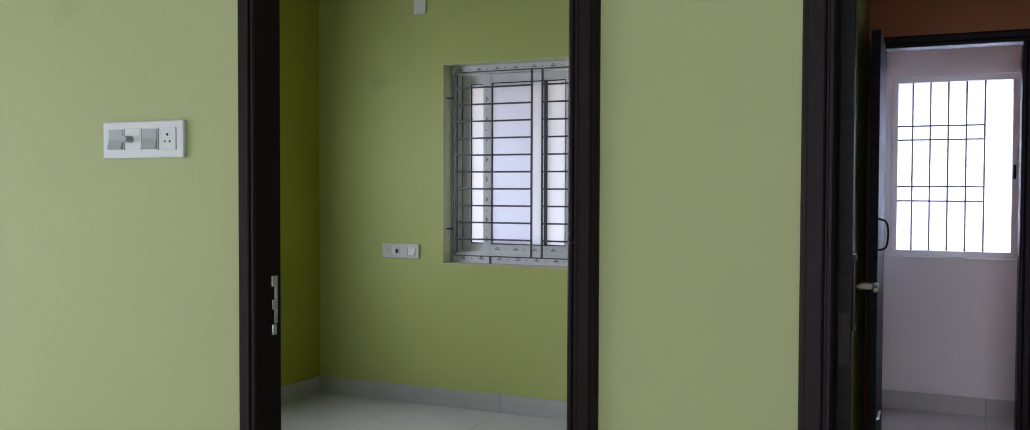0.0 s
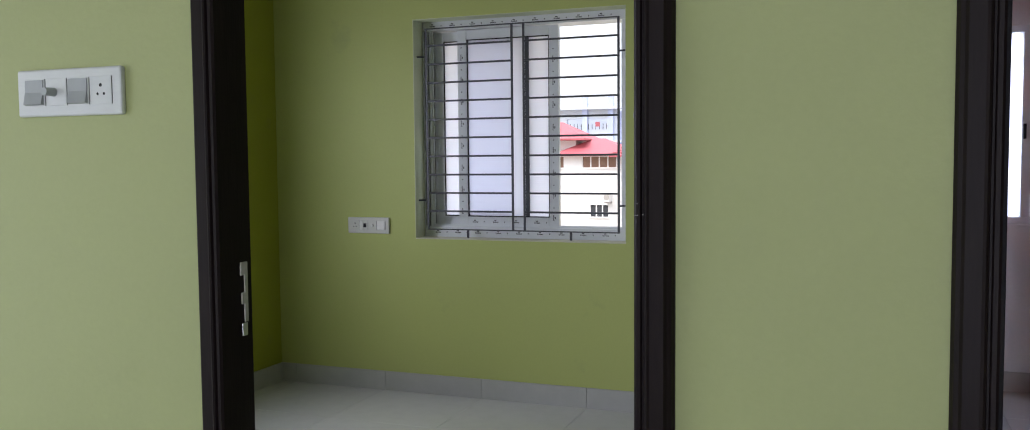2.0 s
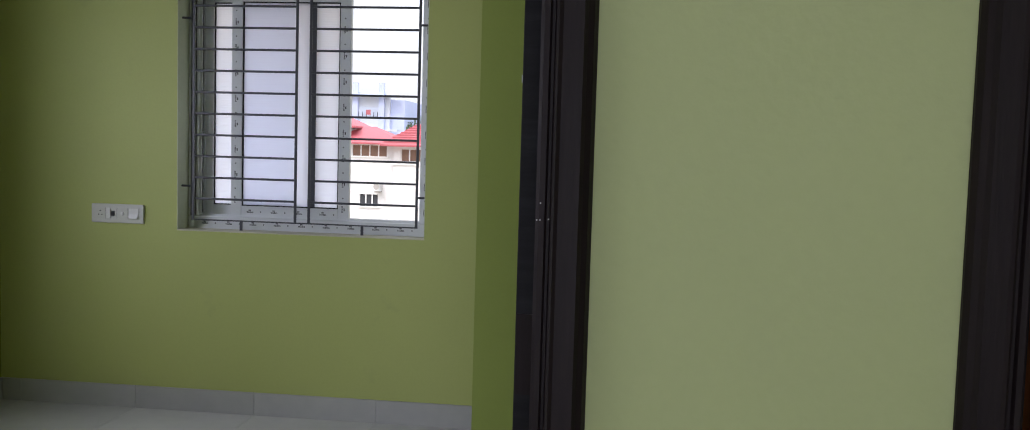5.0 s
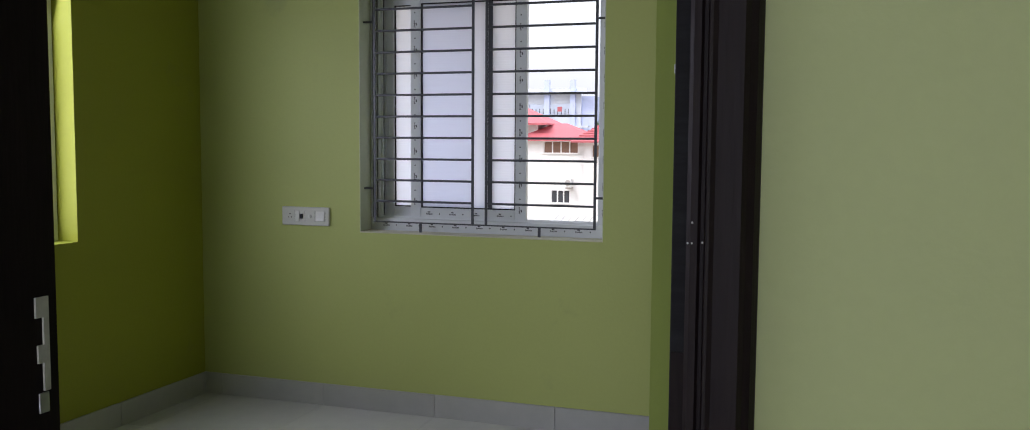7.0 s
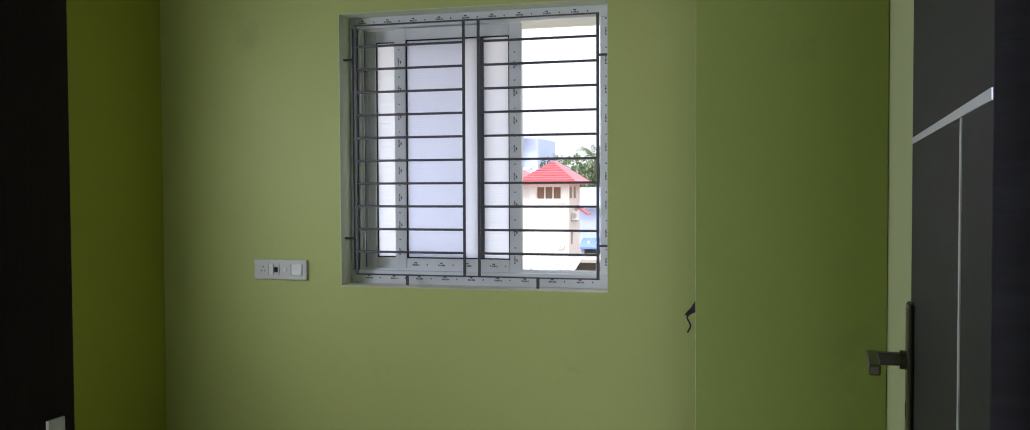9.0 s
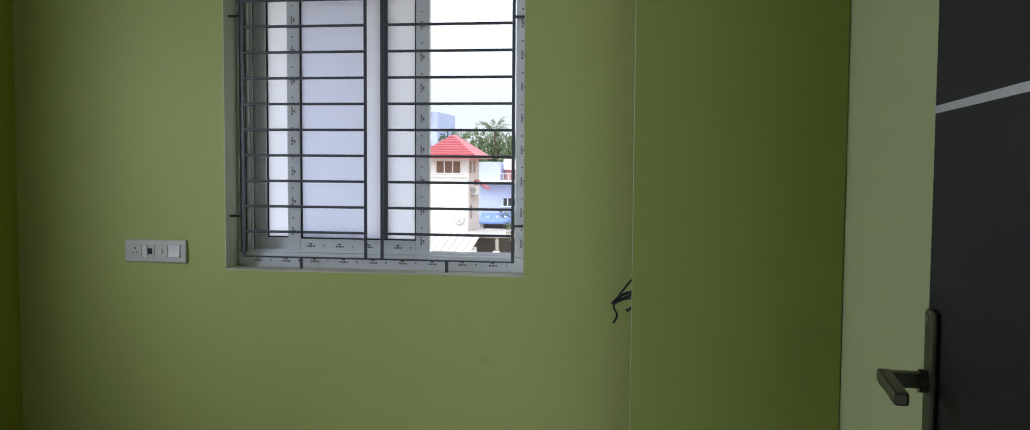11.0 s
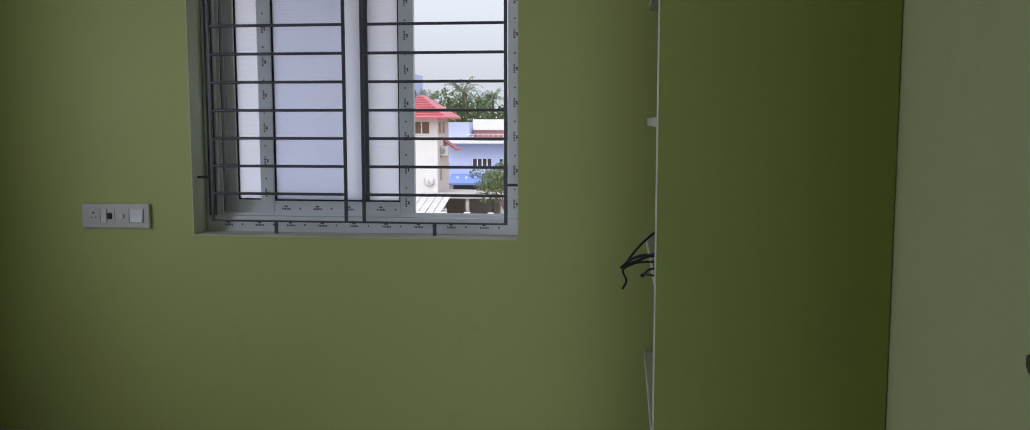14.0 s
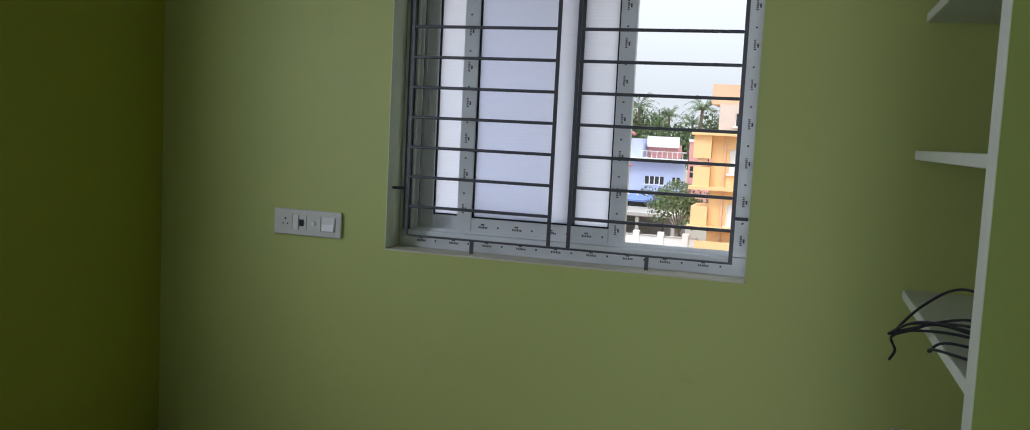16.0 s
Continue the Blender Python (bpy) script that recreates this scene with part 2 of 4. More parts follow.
def B(x0, x1, y0, y1, z0, z1, bevel=0.0):
    return box(bmesh.new(), x0, x1, y0, y1, z0, z1, bevel)


def cyl(bm, a, b, r, r2=None, n=12):
    a, b = Vector(a), Vector(b)
    rr = bmesh.ops.create_cone(bm, cap_ends=True, segments=n, radius1=r, radius2=r if r2 is None else r2, depth=(b - a).length)
    q = (b - a).to_track_quat("Z", "Y").to_matrix().to_4x4()
    bmesh.ops.transform(bm, matrix=Matrix.Translation((a + b) / 2) @ q, verts=rr["verts"])
    return bm


def prism(bm, pts, axis, lo, hi):
    """A closed outline (u, v) drawn out along an axis from lo to hi."""
    def at(u, v, w):
        return {"x": (w, u, v), "y": (u, w, v), "z": (u, v, w)}[axis]
    a = [bm.verts.new(at(u, v, lo)) for u, v in pts]
    b = [bm.verts.new(at(u, v, hi)) for u, v in pts]
    bm.faces.new(a)
    bm.faces.new(b[::-1])
    for i in range(len(pts)):
        j = (i + 1) % len(pts)
        bm.faces.new((a[j], a[i], b[i], b[j]))
    bmesh.ops.recalc_face_normals(bm, faces=bm.faces[:])
    return bm


def tube(bm, pts, r, n=6):
    rings = []
    pts = [Vector(p) for p in pts]
    for i, p in enumerate(pts):
        d = (pts[min(i + 1, len(pts) - 1)] - pts[max(i - 1, 0)]).normalized()
        q = d.to_track_quat("Z", "Y")
        rings.append([bm.verts.new(p + q @ Vector((r * math.cos(2 * math.pi * k / n), r * math.sin(2 * math.pi * k / n), 0))) for k in range(n)])
    for s, t in zip(rings, rings[1:]):
        for k in range(n):
            bm.faces.new((s[k], s[(k + 1) % n], t[(k + 1) % n], t[k]))
    bm.faces.new(rings[0][::-1])
    bm.faces.new(rings[-1])
    return bm


def smooth(ctrl, steps=8):
    """Catmull-Rom through a few control points."""
    c = [Vector(p) for p in ctrl]
    c = [2 * c[0] - c[1], *c, 2 * c[-1] - c[-2]]
    out = []
    for i in range(1, len(c) - 2):
        for k in range(steps):
            t = k / steps
            out.append(0.5 * (2 * c[i] + (c[i + 1] - c[i - 1]) * t + (2 * c[i - 1] - 5 * c[i] + 4 * c[i + 1] - c[i + 2]) * t * t + (3 * c[i] - c[i - 1] - 3 * c[i + 1] + c[i + 2]) * t ** 3))
    return out + [c[-2]]


def part(name, bm, material, parent=None, label="", flat=True):
    me = bpy.data.meshes.new(name)
    bm.to_mesh(me)
    bm.free()
    me.materials.append(material)
    if not flat:
        me.polygons.foreach_set("use_smooth", [True] * len(me.polygons))
    ob = new(name, me)
    if parent:
        ob.parent = parent
    return tagged(ob, label=label)


def thing(name, label, category, group="", m=None):
    ob = new(name)
    if m is not None:
        ob.matrix_world = m
    return tagged(ob, label, category, group)


def setting(name, bm, material, label, category):
    return tagged(part(name, bm, material), label, category, kind="structure")


def holes(bm, axis, d0, d1, u0, u1, z0, z1, openings):
    """A wall with thickness d0..d1 across its axis, u0..u1 along, and openings (u0, u1, z0, z1) through it."""
    us = sorted({u0, u1, *[o[0] for o in openings], *[o[1] for o in openings]})
    zs = sorted({z0, z1, *[o[2] for o in openings], *[o[3] for o in openings]})
    us = [u for u in us if u0 <= u <= u1]
    zs = [z for z in zs if z0 <= z <= z1]

    def solid(i, k):
        if not (0 <= i < len(us) - 1 and 0 <= k < len(zs) - 1):
            return False
        um, zm = (us[i] + us[i + 1]) / 2, (zs[k] + zs[k + 1]) / 2
        return not any(o[0] < um < o[1] and o[2] < zm < o[3] for o in openings)

    def P(u, d, z):
        return bm.verts.new((u, d, z) if axis == "y" else (d, u, z))
    for i in range(len(us) - 1):
        for k in range(len(zs) - 1):
            if not solid(i, k):
                continue
            a, b, c, d = us[i], us[i + 1], zs[k], zs[k + 1]
            for y in (d0, d1):
                bm.faces.new((P(a, y, c), P(b, y, c), P(b, y, d), P(a, y, d)))
            for ok, q in ((solid(i - 1, k), ((a, c), (a, d))), (solid(i + 1, k), ((b, c), (b, d))), (solid(i, k - 1), ((a, c), (b, c))), (solid(i, k + 1), ((a, d), (b, d)))):
                if not ok:
                    (e, f), (g, h) = q
                    bm.faces.new((P(e, d0, f), P(g, d0, h), P(g, d1, h), P(e, d1, f)))
    bmesh.ops.remove_doubles(bm, verts=bm.verts[:], dist=1e-5)
    bmesh.ops.recalc_face_normals(bm, faces=bm.faces[:])
    return bm


# ---- plan, in metres ----
YW, YW2 = 4.83, 5.05          # window wall
YH, YH2 = 1.815, 1.91         # wall between hall and rooms
XL, XR, XR2 = -3.38, -0.445, -0.17   # bedroom's side walls
TOP = 2.9
WX0, WX1, WZ0, WZ1 = -2.502, -1.339, 0.842, 2.012
D1 = (-1.405, -0.499, 0.0, 2.0)      # openings with their frames
D2 = (-0.112, 0.80, 0.0, 2.0)
D3 = (-0.15, 0.534, 0.0, 2.01)
BX0, BX1, BZ0, BZ1 = -0.10, 1.02, 0.90, 1.945
HY0, HX0, HX1 = -8.0, -4.2, 3.1

setting("wall_hall", holes(bmesh.new(), "y", YH, YH2, HX0, HX1, 0, TOP, [D1, D2]), SAGE, "pale green painted plaster wall with two doorways", "wall")
setting("wall_window", holes(bmesh.new(), "y", YW, YW2, XL - 0.2, XR2 - 0.003, 0, TOP, [(WX0, WX1, WZ0, WZ1)]), GREEN, "green painted plaster wall with a window opening", "wall")
setting("wall_bedroom_side", holes(bmesh.new(), "x", XL - 0.2, XL, YH2 + 0.002, YW - 0.002, 0, TOP, [(2.78, 4.02, WZ0, WZ1)]), OLIVE, "yellow-green painted plaster wall, darkened for shade, with a second window opening", "wall")
setting("wall_between", B(XR, XR + 0.13, YH2 + 0.002, YW - 0.002, 0, TOP), SAGE, "pale green painted plaster wall beside the shelf recess", "wall")
setting("wall_between_far_face", B(XR + 0.132, XR2, YH2 + 0.002, YW - 0.002, 0, TOP), GREEN, "green painted plaster wall of the second room", "wall")
setting("wall_orange", holes(bmesh.new(), "y", YW, YW + 0.1, XR2, HX1, 0, TOP, [D3]), ORANGE, "deep orange painted wall with a narrow doorway", "wall")
setting("wall_room_end", B(HX1, HX1 + 0.2, YH2, YW + 0.1, 0, TOP), ORANGE, "deep orange painted wall", "wall")
setting("wall_wash_far", holes(bmesh.new(), "y", 5.9, 6.1, XR2, 1.7, 0, TOP, [(BX0, BX1, BZ0, BZ1)]), WHITE, "white painted wall with a window opening", "wall")
setting("wall_wash_left", B(XR2 - 0.0, XR2 + 0.002, YW2, 5.9, 0, TOP), WHITE, "white painted side wall", "wall")
setting("wall_wash_left_core", B(XR2 - 0.15, XR2 - 0.001, YW2 + 0.002, 6.1, 0, TOP), WHITE, "plain outer wall", "wall")
setting("wall_wash_right", B(1.7, 1.85, YW + 0.1, 6.1, 0, TOP), WHITE, "white painted side wall", "wall")
# Unseen back wall; its distance and opening are made up to let light in.
setting("wall_hall_back", holes(bmesh.new(), "y", HY0 - 0.2, HY0, HX0, HX1, 0, TOP, [(-1.1, 1.6, 0.05, 2.25)]), SAGE, "green painted unseen wall with a wide opening added for daylight", "wall")
# Opening in this wall is unseen, added for the side fill light.
setting("wall_hall_left", holes(bmesh.new(), "x", HX0 - 0.2, HX0, HY0 - 0.2, YH2, 0, TOP, [(-1.2, 0.9, 0.05, 2.1)]), SAGE, "green painted plaster wall", "wall")
setting("wall_hall_right", B(HX1, HX1 + 0.2, HY0 - 0.2, YH2 - 0.002, 0, TOP), SAGE, "green painted plaster wall", "wall")
setting("ceiling", B(HX0 - 0.2, HX1 + 0.2, HY0 - 0.2, 6.1, TOP + 0.002, TOP + 0.15), CEIL, "white painted ceiling", "ceiling")
floor = setting("floor", B(HX0 - 0.2, HX1 + 0.2, HY0 - 0.2, 6.1, -0.15, -0.004), GROUT, "grey tiled floor with thin joints", "floor")
setting("wall_below", B(HX0 - 0.2, HX1 + 0.2, HY0 - 0.2, 6.08, -5.2, -0.152), H_WHITE, "plain painted storey under the flat", "wall")


PITCH = 0.577


def run(name, axis, fixed, out, u0, u1, label, first=None):
    """Skirting tiles along a wall; out is the way into the room."""
    base = setting(name, B(*((u0, u1, min(fixed, fixed + out * 0.006), max(fixed, fixed + out * 0.006)) if axis == "x" else (min(fixed, fixed + out * 0.006), max(fixed, fixed + out * 0.006), u0, u1)), 0, 0.102), GROUT, label, "skirting")
    u = u0
    while u < u1 - 0.01:
        e = min(first if first and u == u0 else u + PITCH, u1)
        lo, hi = sorted((fixed + out * 0.002, fixed + out * 0.012))
        if axis == "x":
            part("skirting_tile", B(u + 0.001, e - 0.001, lo, hi, 0.0, 0.106, 0.0015), SKIRT, base)
        else:
            part("skirting_tile", B(lo, hi, u + 0.001, e - 0.001, 0.0, 0.106, 0.0015), SKIRT, base)
        u = e


run("baseboard_window", "x", YW, -1, XL + 0.013, XR - 0.013, "grey tile skirting under the window", -3.273)
run("baseboard_side", "y", XL, 1, YH2 + 0.01, YW, "grey tile skirting on the side wall")
run("baseboard_right", "y", XR, -1, YH2 + 0.01, YW, "grey tile skirting beside the shelves")
run("baseboard_wash", "x", 5.9, -1, XR2 + 0.01, 1.69, "grey-brown tile skirting in the white room")
run("baseboard_orange", "x", YW, -1, 0.54, HX1, "grey tile skirting on the orange wall")


# ---- doors ----
def door_frame(name, x0, x1, ztop, yf, ywall, yback, label, w=0.06):
    """A stained frame: beaded jambs and head, its face at yf, the wall's face at ywall."""
    prof = [(0, yback), (0, yf + 0.004), (0.004, yf), (0.010, yf), (0.012, yf + 0.005), (0.015, yf + 0.005), (0.017, yf), (0.020, yf - 0.002), (0.024, yf), (0.046, yf), (0.050, yf + 0.006), (0.056, yf + 0.010), (w, ywall - 0.006), (w, yback)]
    t = thing(name, label, "door frame")
    t["kind"] = "structure"
    part("jamb", prism(bmesh.new(), [(x0 + w - u, v) for u, v in prof], "z", 0, ztop - w), FRAME, t)
    part("jamb", prism(bmesh.new(), [(x1 - w + u, v) for u, v in prof], "z", 0, ztop - w), FRAME, t)
    part("head", prism(bmesh.new(), [(v, ztop - w + u) for u, v in prof], "x", x0, x1), FRAME, t)
    return t


f1 = door_frame("door_frame_1", D1[0], D1[1], D1[3], 1.79, YH, 1.885, "dark brown stained wooden door frame of the bedroom")
f2 = door_frame("door_frame_2", D2[0], D2[1], D2[3], 1.79, YH, 1.885, "dark brown stained wooden door frame of the second room")
f3 = door_frame("door_frame_3", D3[0], D3[1], D3[3], YW - 0.015, YW, YW + 0.095, "black stained narrow frame of the wash room door", 0.05)

chip = bmesh.new()
for z0, z1, dy in ((1.046, 1.071, 0.017), (1.012, 1.046, 0.006), (0.990, 1.012, 0.015), (0.955, 0.990, 0.007)):
    box(chip, -1.3455, -1.342, 1.868 - dy, 1.870, z0, z1)
part("strike_plate", chip, CHIP, f1, "scratched pale metal strike plate")
part("latch_hole", B(-1.3455, -1.3425, 1.853, 1.868, 0.928, 0.953, 0.001), STEEL, f1)
for px, pz in ((-0.557, 1.176), (-0.5535, 1.176), (-0.5445, 1.177), (-0.512, 1.174), (-0.5535, 1.194)):
    sp = bmesh.new()
    bmesh.ops.create_icosphere(sp, subdivisions=2, radius=0.0009)
    bmesh.ops.transform(sp, matrix=Matrix.Translation((px, 1.7895 if px < -0.53 else 1.799, pz)) @ Matrix.Diagonal((1, 0.5, 1.1, 1)), verts=sp.verts[:])
    part("paint_speck", sp, SPECK, f1, "small white paint speck")


def door_leaf(name, label, hinge, tip, top, strips, lever_z, metal, flip=1):
    """A flush leaf from hinge to tip; its room face looks to local +y times flip."""
    d = Vector((tip[0] - hinge[0], tip[1] - hinge[1]))
    L = d.length
    m = Matrix.Translation((hinge[0], hinge[1], 0)) @ Matrix.Rotation(math.atan2(d.y, d.x), 4, "Z")
    t = thing(name, label, "door", m=m)
    t["kind"] = "structure"
    a, b = (-0.032, 0.0) if flip > 0 else (0.0, 0.032)
    part("leaf", B(0, L, a, b, 0.012, top, 0.0015), LEAF, t)
    s = 1 if flip > 0 else -1
    for z in strips:
        lo, hi = sorted((s * -0.002, s * 0.0012))
        part("metal_strip", B(0.002, L - 0.002, lo, hi, z - 0.0045, z + 0.0045), ALU, t, "thin pale aluminium inlay strip")
    if strips:
        lo, hi = sorted((s * -0.002, s * 0.0012))
        part("metal_strip", B(0.176, 0.186, lo, hi, 0.02, strips[-1] - 0.005), ALU, t, "thin pale aluminium inlay strip")
    for side in (1, -1):
        face = (b if s > 0 else a) if side > 0 else (a if s > 0 else b)
        o = s * side

        def yy(p, q):
            return sorted((face + o * p, face + o * q))
        k = L - 0.045
        set_ = part("lock_plate", box(bmesh.new(), k - 0.022, k + 0.022, *yy(0, 0.009), lever_z - 0.12, lever_z + 0.085, 0.004), metal, t, "dark metal lock plate")
        part("rosette", cyl(bmesh.new(), (k, face, lever_z), (k, face + o * 0.018, lever_z), 0.014, n=20), metal, set_)
        part("neck", box(bmesh.new(), k - 0.009, k + 0.009, *yy(0.01, 0.062), lever_z - 0.008, lever_z + 0.010, 0.002), metal, set_)
        part("lever", box(bmesh.new(), k - 0.115, k + 0.009, *yy(0.048, 0.064), lever_z - 0.004, lever_z + 0.011, 0.003), metal, set_, "flat dark lever handle")
        part("key_hole", box(bmesh.new(), k - 0.004, k + 0.004, *yy(0.0085, 0.0098), lever_z - 0.085, lever_z - 0.062), BLACK, set_)
        for zz in (0.075, -0.11):
            part("screw", cyl(bmesh.new(), (k, face + o * 0.008, lever_z + zz), (k, face + o * 0.0105, lever_z + zz), 0.0035, n=10), STEEL, set_)
    for z in (0.25, 1.0, 1.72):
        h = part("hinge", cyl(bmesh.new(), (-0.006, (a if s > 0 else b), z - 0.05), (-0.006, (a if s > 0 else b), z + 0.05), 0.008, n=12), BLACK, t, "black butt hinge")
        part("hinge_plate", B(-0.0015, 0.0, a + 0.004, b - 0.002, z - 0.05, z + 0.05), FRAME, h)
    return t


door_leaf("door_1", "open black laminate flush door with a thin metal strip and lever handle", (-0.592, 1.925), (-0.532, 2.695), 1.93, (1.336,), 1.012, BRONZE)
door_leaf("door_2", "open dark flush door seen on edge, with a metal lever handle", (-0.03, 1.925), (-0.082, 2.695), 1.93, (), 1.03, BRONZE, -1)
wd = thing("door_3", "open black narrow wash room door with a ring pull", "door")
wd["kind"] = "structure"
part("leaf", B(-0.122, -0.088, 4.205, 4.812, 0.012, 1.955, 0.002), LEAF, wd)
part("pull_handle", tube(bmesh.new(), smooth([(-0.088, 4.23, 1.165), (-0.058, 4.23, 1.15), (-0.050, 4.23, 1.10), (-0.058, 4.23, 1.045), (-0.088, 4.23, 1.03)]), 0.005), BLACK, wd, "black curved pull handle")
part("bolt", cyl(bmesh.new(), (-0.082, 4.30, 0.30), (-0.082, 4.44, 0.30), 0.006), STEEL, wd)
ds = thing("door_stopper", "small dark metal door stopper on the wash room floor", "door stopper")
part("plate", B(-0.10, -0.03, 5.22, 5.25, 0.0, 0.006, 0.001), STEEL, ds)
part("post", cyl(bmesh.new(), (-0.05, 5.235, 0.006), (-0.05, 5.235, 0.03), 0.008), BLACK, ds)

# ---- bedroom window ----
win = thing("window_1", "white uPVC sliding window with frosted panes, one side slid open", "window")
win["kind"] = "structure"
fy0, fy1 = 4.935, 5.03
fw = 0.05
part("window_frame", B(WX0 + 0.002, WX1 - 0.002, fy0, fy1, WZ0 + 0.002, WZ0 + fw + 0.012, 0.003), UPVC, win)
part("window_frame", B(WX0 + 0.002, WX1 - 0.002, fy0, fy1, WZ1 - fw, WZ1 - 0.002, 0.003), UPVC, win)
part("window_frame", B(WX0 + 0.002, WX0 + fw, fy0 + 0.001, fy1, WZ0 + fw + 0.013, WZ1 - fw - 0.001, 0.003), UPVC, win)
part("window_frame", B(WX1 - fw, WX1 - 0.002, fy0 + 0.001, fy1, WZ0 + fw + 0.013, WZ1 - fw - 0.001, 0.003), UPVC, win)
for k in (0.018, 0.05, 0.078):
    part("track", B(WX0 + fw, WX1 - fw, fy0 + k, fy0 + k + 0.004, WZ0 + fw + 0.013, WZ0 + fw + 0.022), UPVC, win)

for k in (0.012, 0.047, 0.078):
    part("track", B(WX0 + fw, WX0 + fw + 0.012, fy0 + k, fy0 + k + 0.005, WZ0 + fw + 0.024, WZ1 - fw - 0.002), UPVC, win)
for k in (0.014, 0.036):
    part("track_groove", B(WX0 + k, WX0 + k + 0.006, fy0 - 0.0008, fy0 + 0.004, WZ0 + fw + 0.014, WZ1 - fw - 0.002), MARK, win, "dark groove along the frame")
part("track_groove", B(WX0 + fw + 0.0005, WX0 + fw + 0.003, fy0 + 0.018, fy0 + 0.046, WZ0 + fw + 0.024, WZ1 - fw - 0.002), MARK, win, "dark groove between the tracks")


def sash(x0, x1, y0, s0, s1, label):
    z0, z1 = WZ0 + fw + 0.016, WZ1 - fw - 0.004
    s = part("sash", B(x0, x0 + s0, y0, y0 + 0.03, z0, z1, 0.003), UPVC, win, label)
    part("stile", B(x1 - s1, x1, y0, y0 + 0.03, z0, z1, 0.003), UPVC, s)
    part("rail", B(x0 + s0, x1 - s1, y0 + 0.001, y0 + 0.03, z0, z0 + 0.05, 0.003), UPVC, s)
    part("rail", B(x0 + s0, x1 - s1, y0 + 0.001, y0 + 0.03, z1 - 0.05, z1, 0.003), UPVC, s)
    for a, b, c, d in ((x0 + s0, x0 + s0 + 0.005, z0 + 0.05, z1 - 0.05), (x1 - s1 - 0.005, x1 - s1, z0 + 0.05, z1 - 0.05), (x0 + s0 + 0.005, x1 - s1 - 0.005, z0 + 0.05, z0 + 0.055), (x0 + s0 + 0.005, x1 - s1 - 0.005, z1 - 0.055, z1 - 0.05)):
        part("gasket", B(a, b, y0 + 0.006, y0 + 0.024, c, d), BLACK, s)
    return s, z0 + 0.055, z1 - 0.055


sa, gz0, gz1 = sash(-2.300, -1.728, 4.955, 0.052, 0.052, "slid white uPVC sash with frosted glass")
part("pane", B(-2.243, -1.985, 4.968, 4.972, gz0, gz1), FROST, sa, "frosted glass pane")
part("pane", B(-1.895, -1.785, 4.968, 4.972, gz0, gz1), FROST, sa, "frosted glass pane")
part("pane", B(-1.984, -1.916, 4.9685, 4.9715, gz0, gz1), FROST, sa, "narrow strip of frosted glass")
part("gasket", B(-1.915, -1.895, 4.962, 4.978, gz0, gz1), GRILL, sa)
sb, hz0, hz1 = sash(-2.455, -1.895, 4.992, 0.052, 0.03, "white uPVC sash behind the other one")
part("pane", B(-2.398, -1.99, 5.004, 5.008, hz0, hz1), FROST, sb, "frosted glass pane")
part("latch", B(-2.445, -2.425, 4.984, 4.993, 1.30, 1.38, 0.003), GREY_PLASTIC, sb)


def marks(parent, a, b, fixed, y, upright):
    """Small unreadable print repeated along a uPVC member."""
    bm = bmesh.new()
    u = a
    k = 0
    while u < b:
        for j in range(6):
            p, w = u + j * 0.0055, 0.0035
            q = fixed - 0.004
            r = q + (0.006 if j % 3 else 0.0075)
            box(bm, *((p, p + w, y - 0.0012, y + 0.001, q, r) if not upright else (q, r, y - 0.0012, y + 0.001, p, p + w)))
        q, r, p, w = fixed + 0.006, fixed + 0.011, u + 0.008, 0.012
        box(bm, *((p, p + w, y - 0.0012, y + 0.001, q, r) if not upright else (q, r, y - 0.0012, y + 0.001, p, p + w)))
        p, w, q, r = u + 0.065, 0.005, fixed - 0.002, fixed + 0.004
        box(bm, *((p, p + w, y - 0.0012, y + 0.001, q, r) if not upright else (q, r, y - 0.0012, y + 0.001, p, p + w)))
        k += 1
        u += 0.118
    part("printed_marks", bm, MARK, parent, "rows of small dark print on protective film")


marks(win, WX0 + 0.07, WX1 - 0.1, WZ0 + 0.03, fy0, False)
marks(win, WX0 + 0.05, WX1 - 0.1, WZ1 - 0.026, fy0, False)
marks(win, WZ0 + 0.1, WZ1 - 0.12, WX1 - 0.026, fy0 + 0.001, True)
marks(win, WZ0 + 0.1, WZ1 - 0.16, -1.757, 4.955, True)
marks(win, WZ0 + 0.13, WZ1 - 0.16, -2.278, 4.955, True)
marks(win, -2.22, -1.82, WZ0 + 0.088, 4.956, False)
sill = bmesh.new()
box(sill, WX0 + 0.001, WX1 - 0.001, YW - 0.004, fy0 - 0.002, WZ0, WZ0 + 0.006, 0.002)
part("window_sill", sill, SILL, win, "pale stained painted sill")
for a in ((WX0, WX0 + 0.003, WZ0 + 0.007, WZ1 - 0.004), (WX1 - 0.003, WX1, WZ0 + 0.007, WZ1 - 0.004), (WX0, WX1, WZ1 - 0.003, WZ1)):
    part("reveal", B(a[0], a[1], YW - 0.001, fy0 - 0.001, a[2], a[3]), PLASTER, win, "pale green plaster reveal")

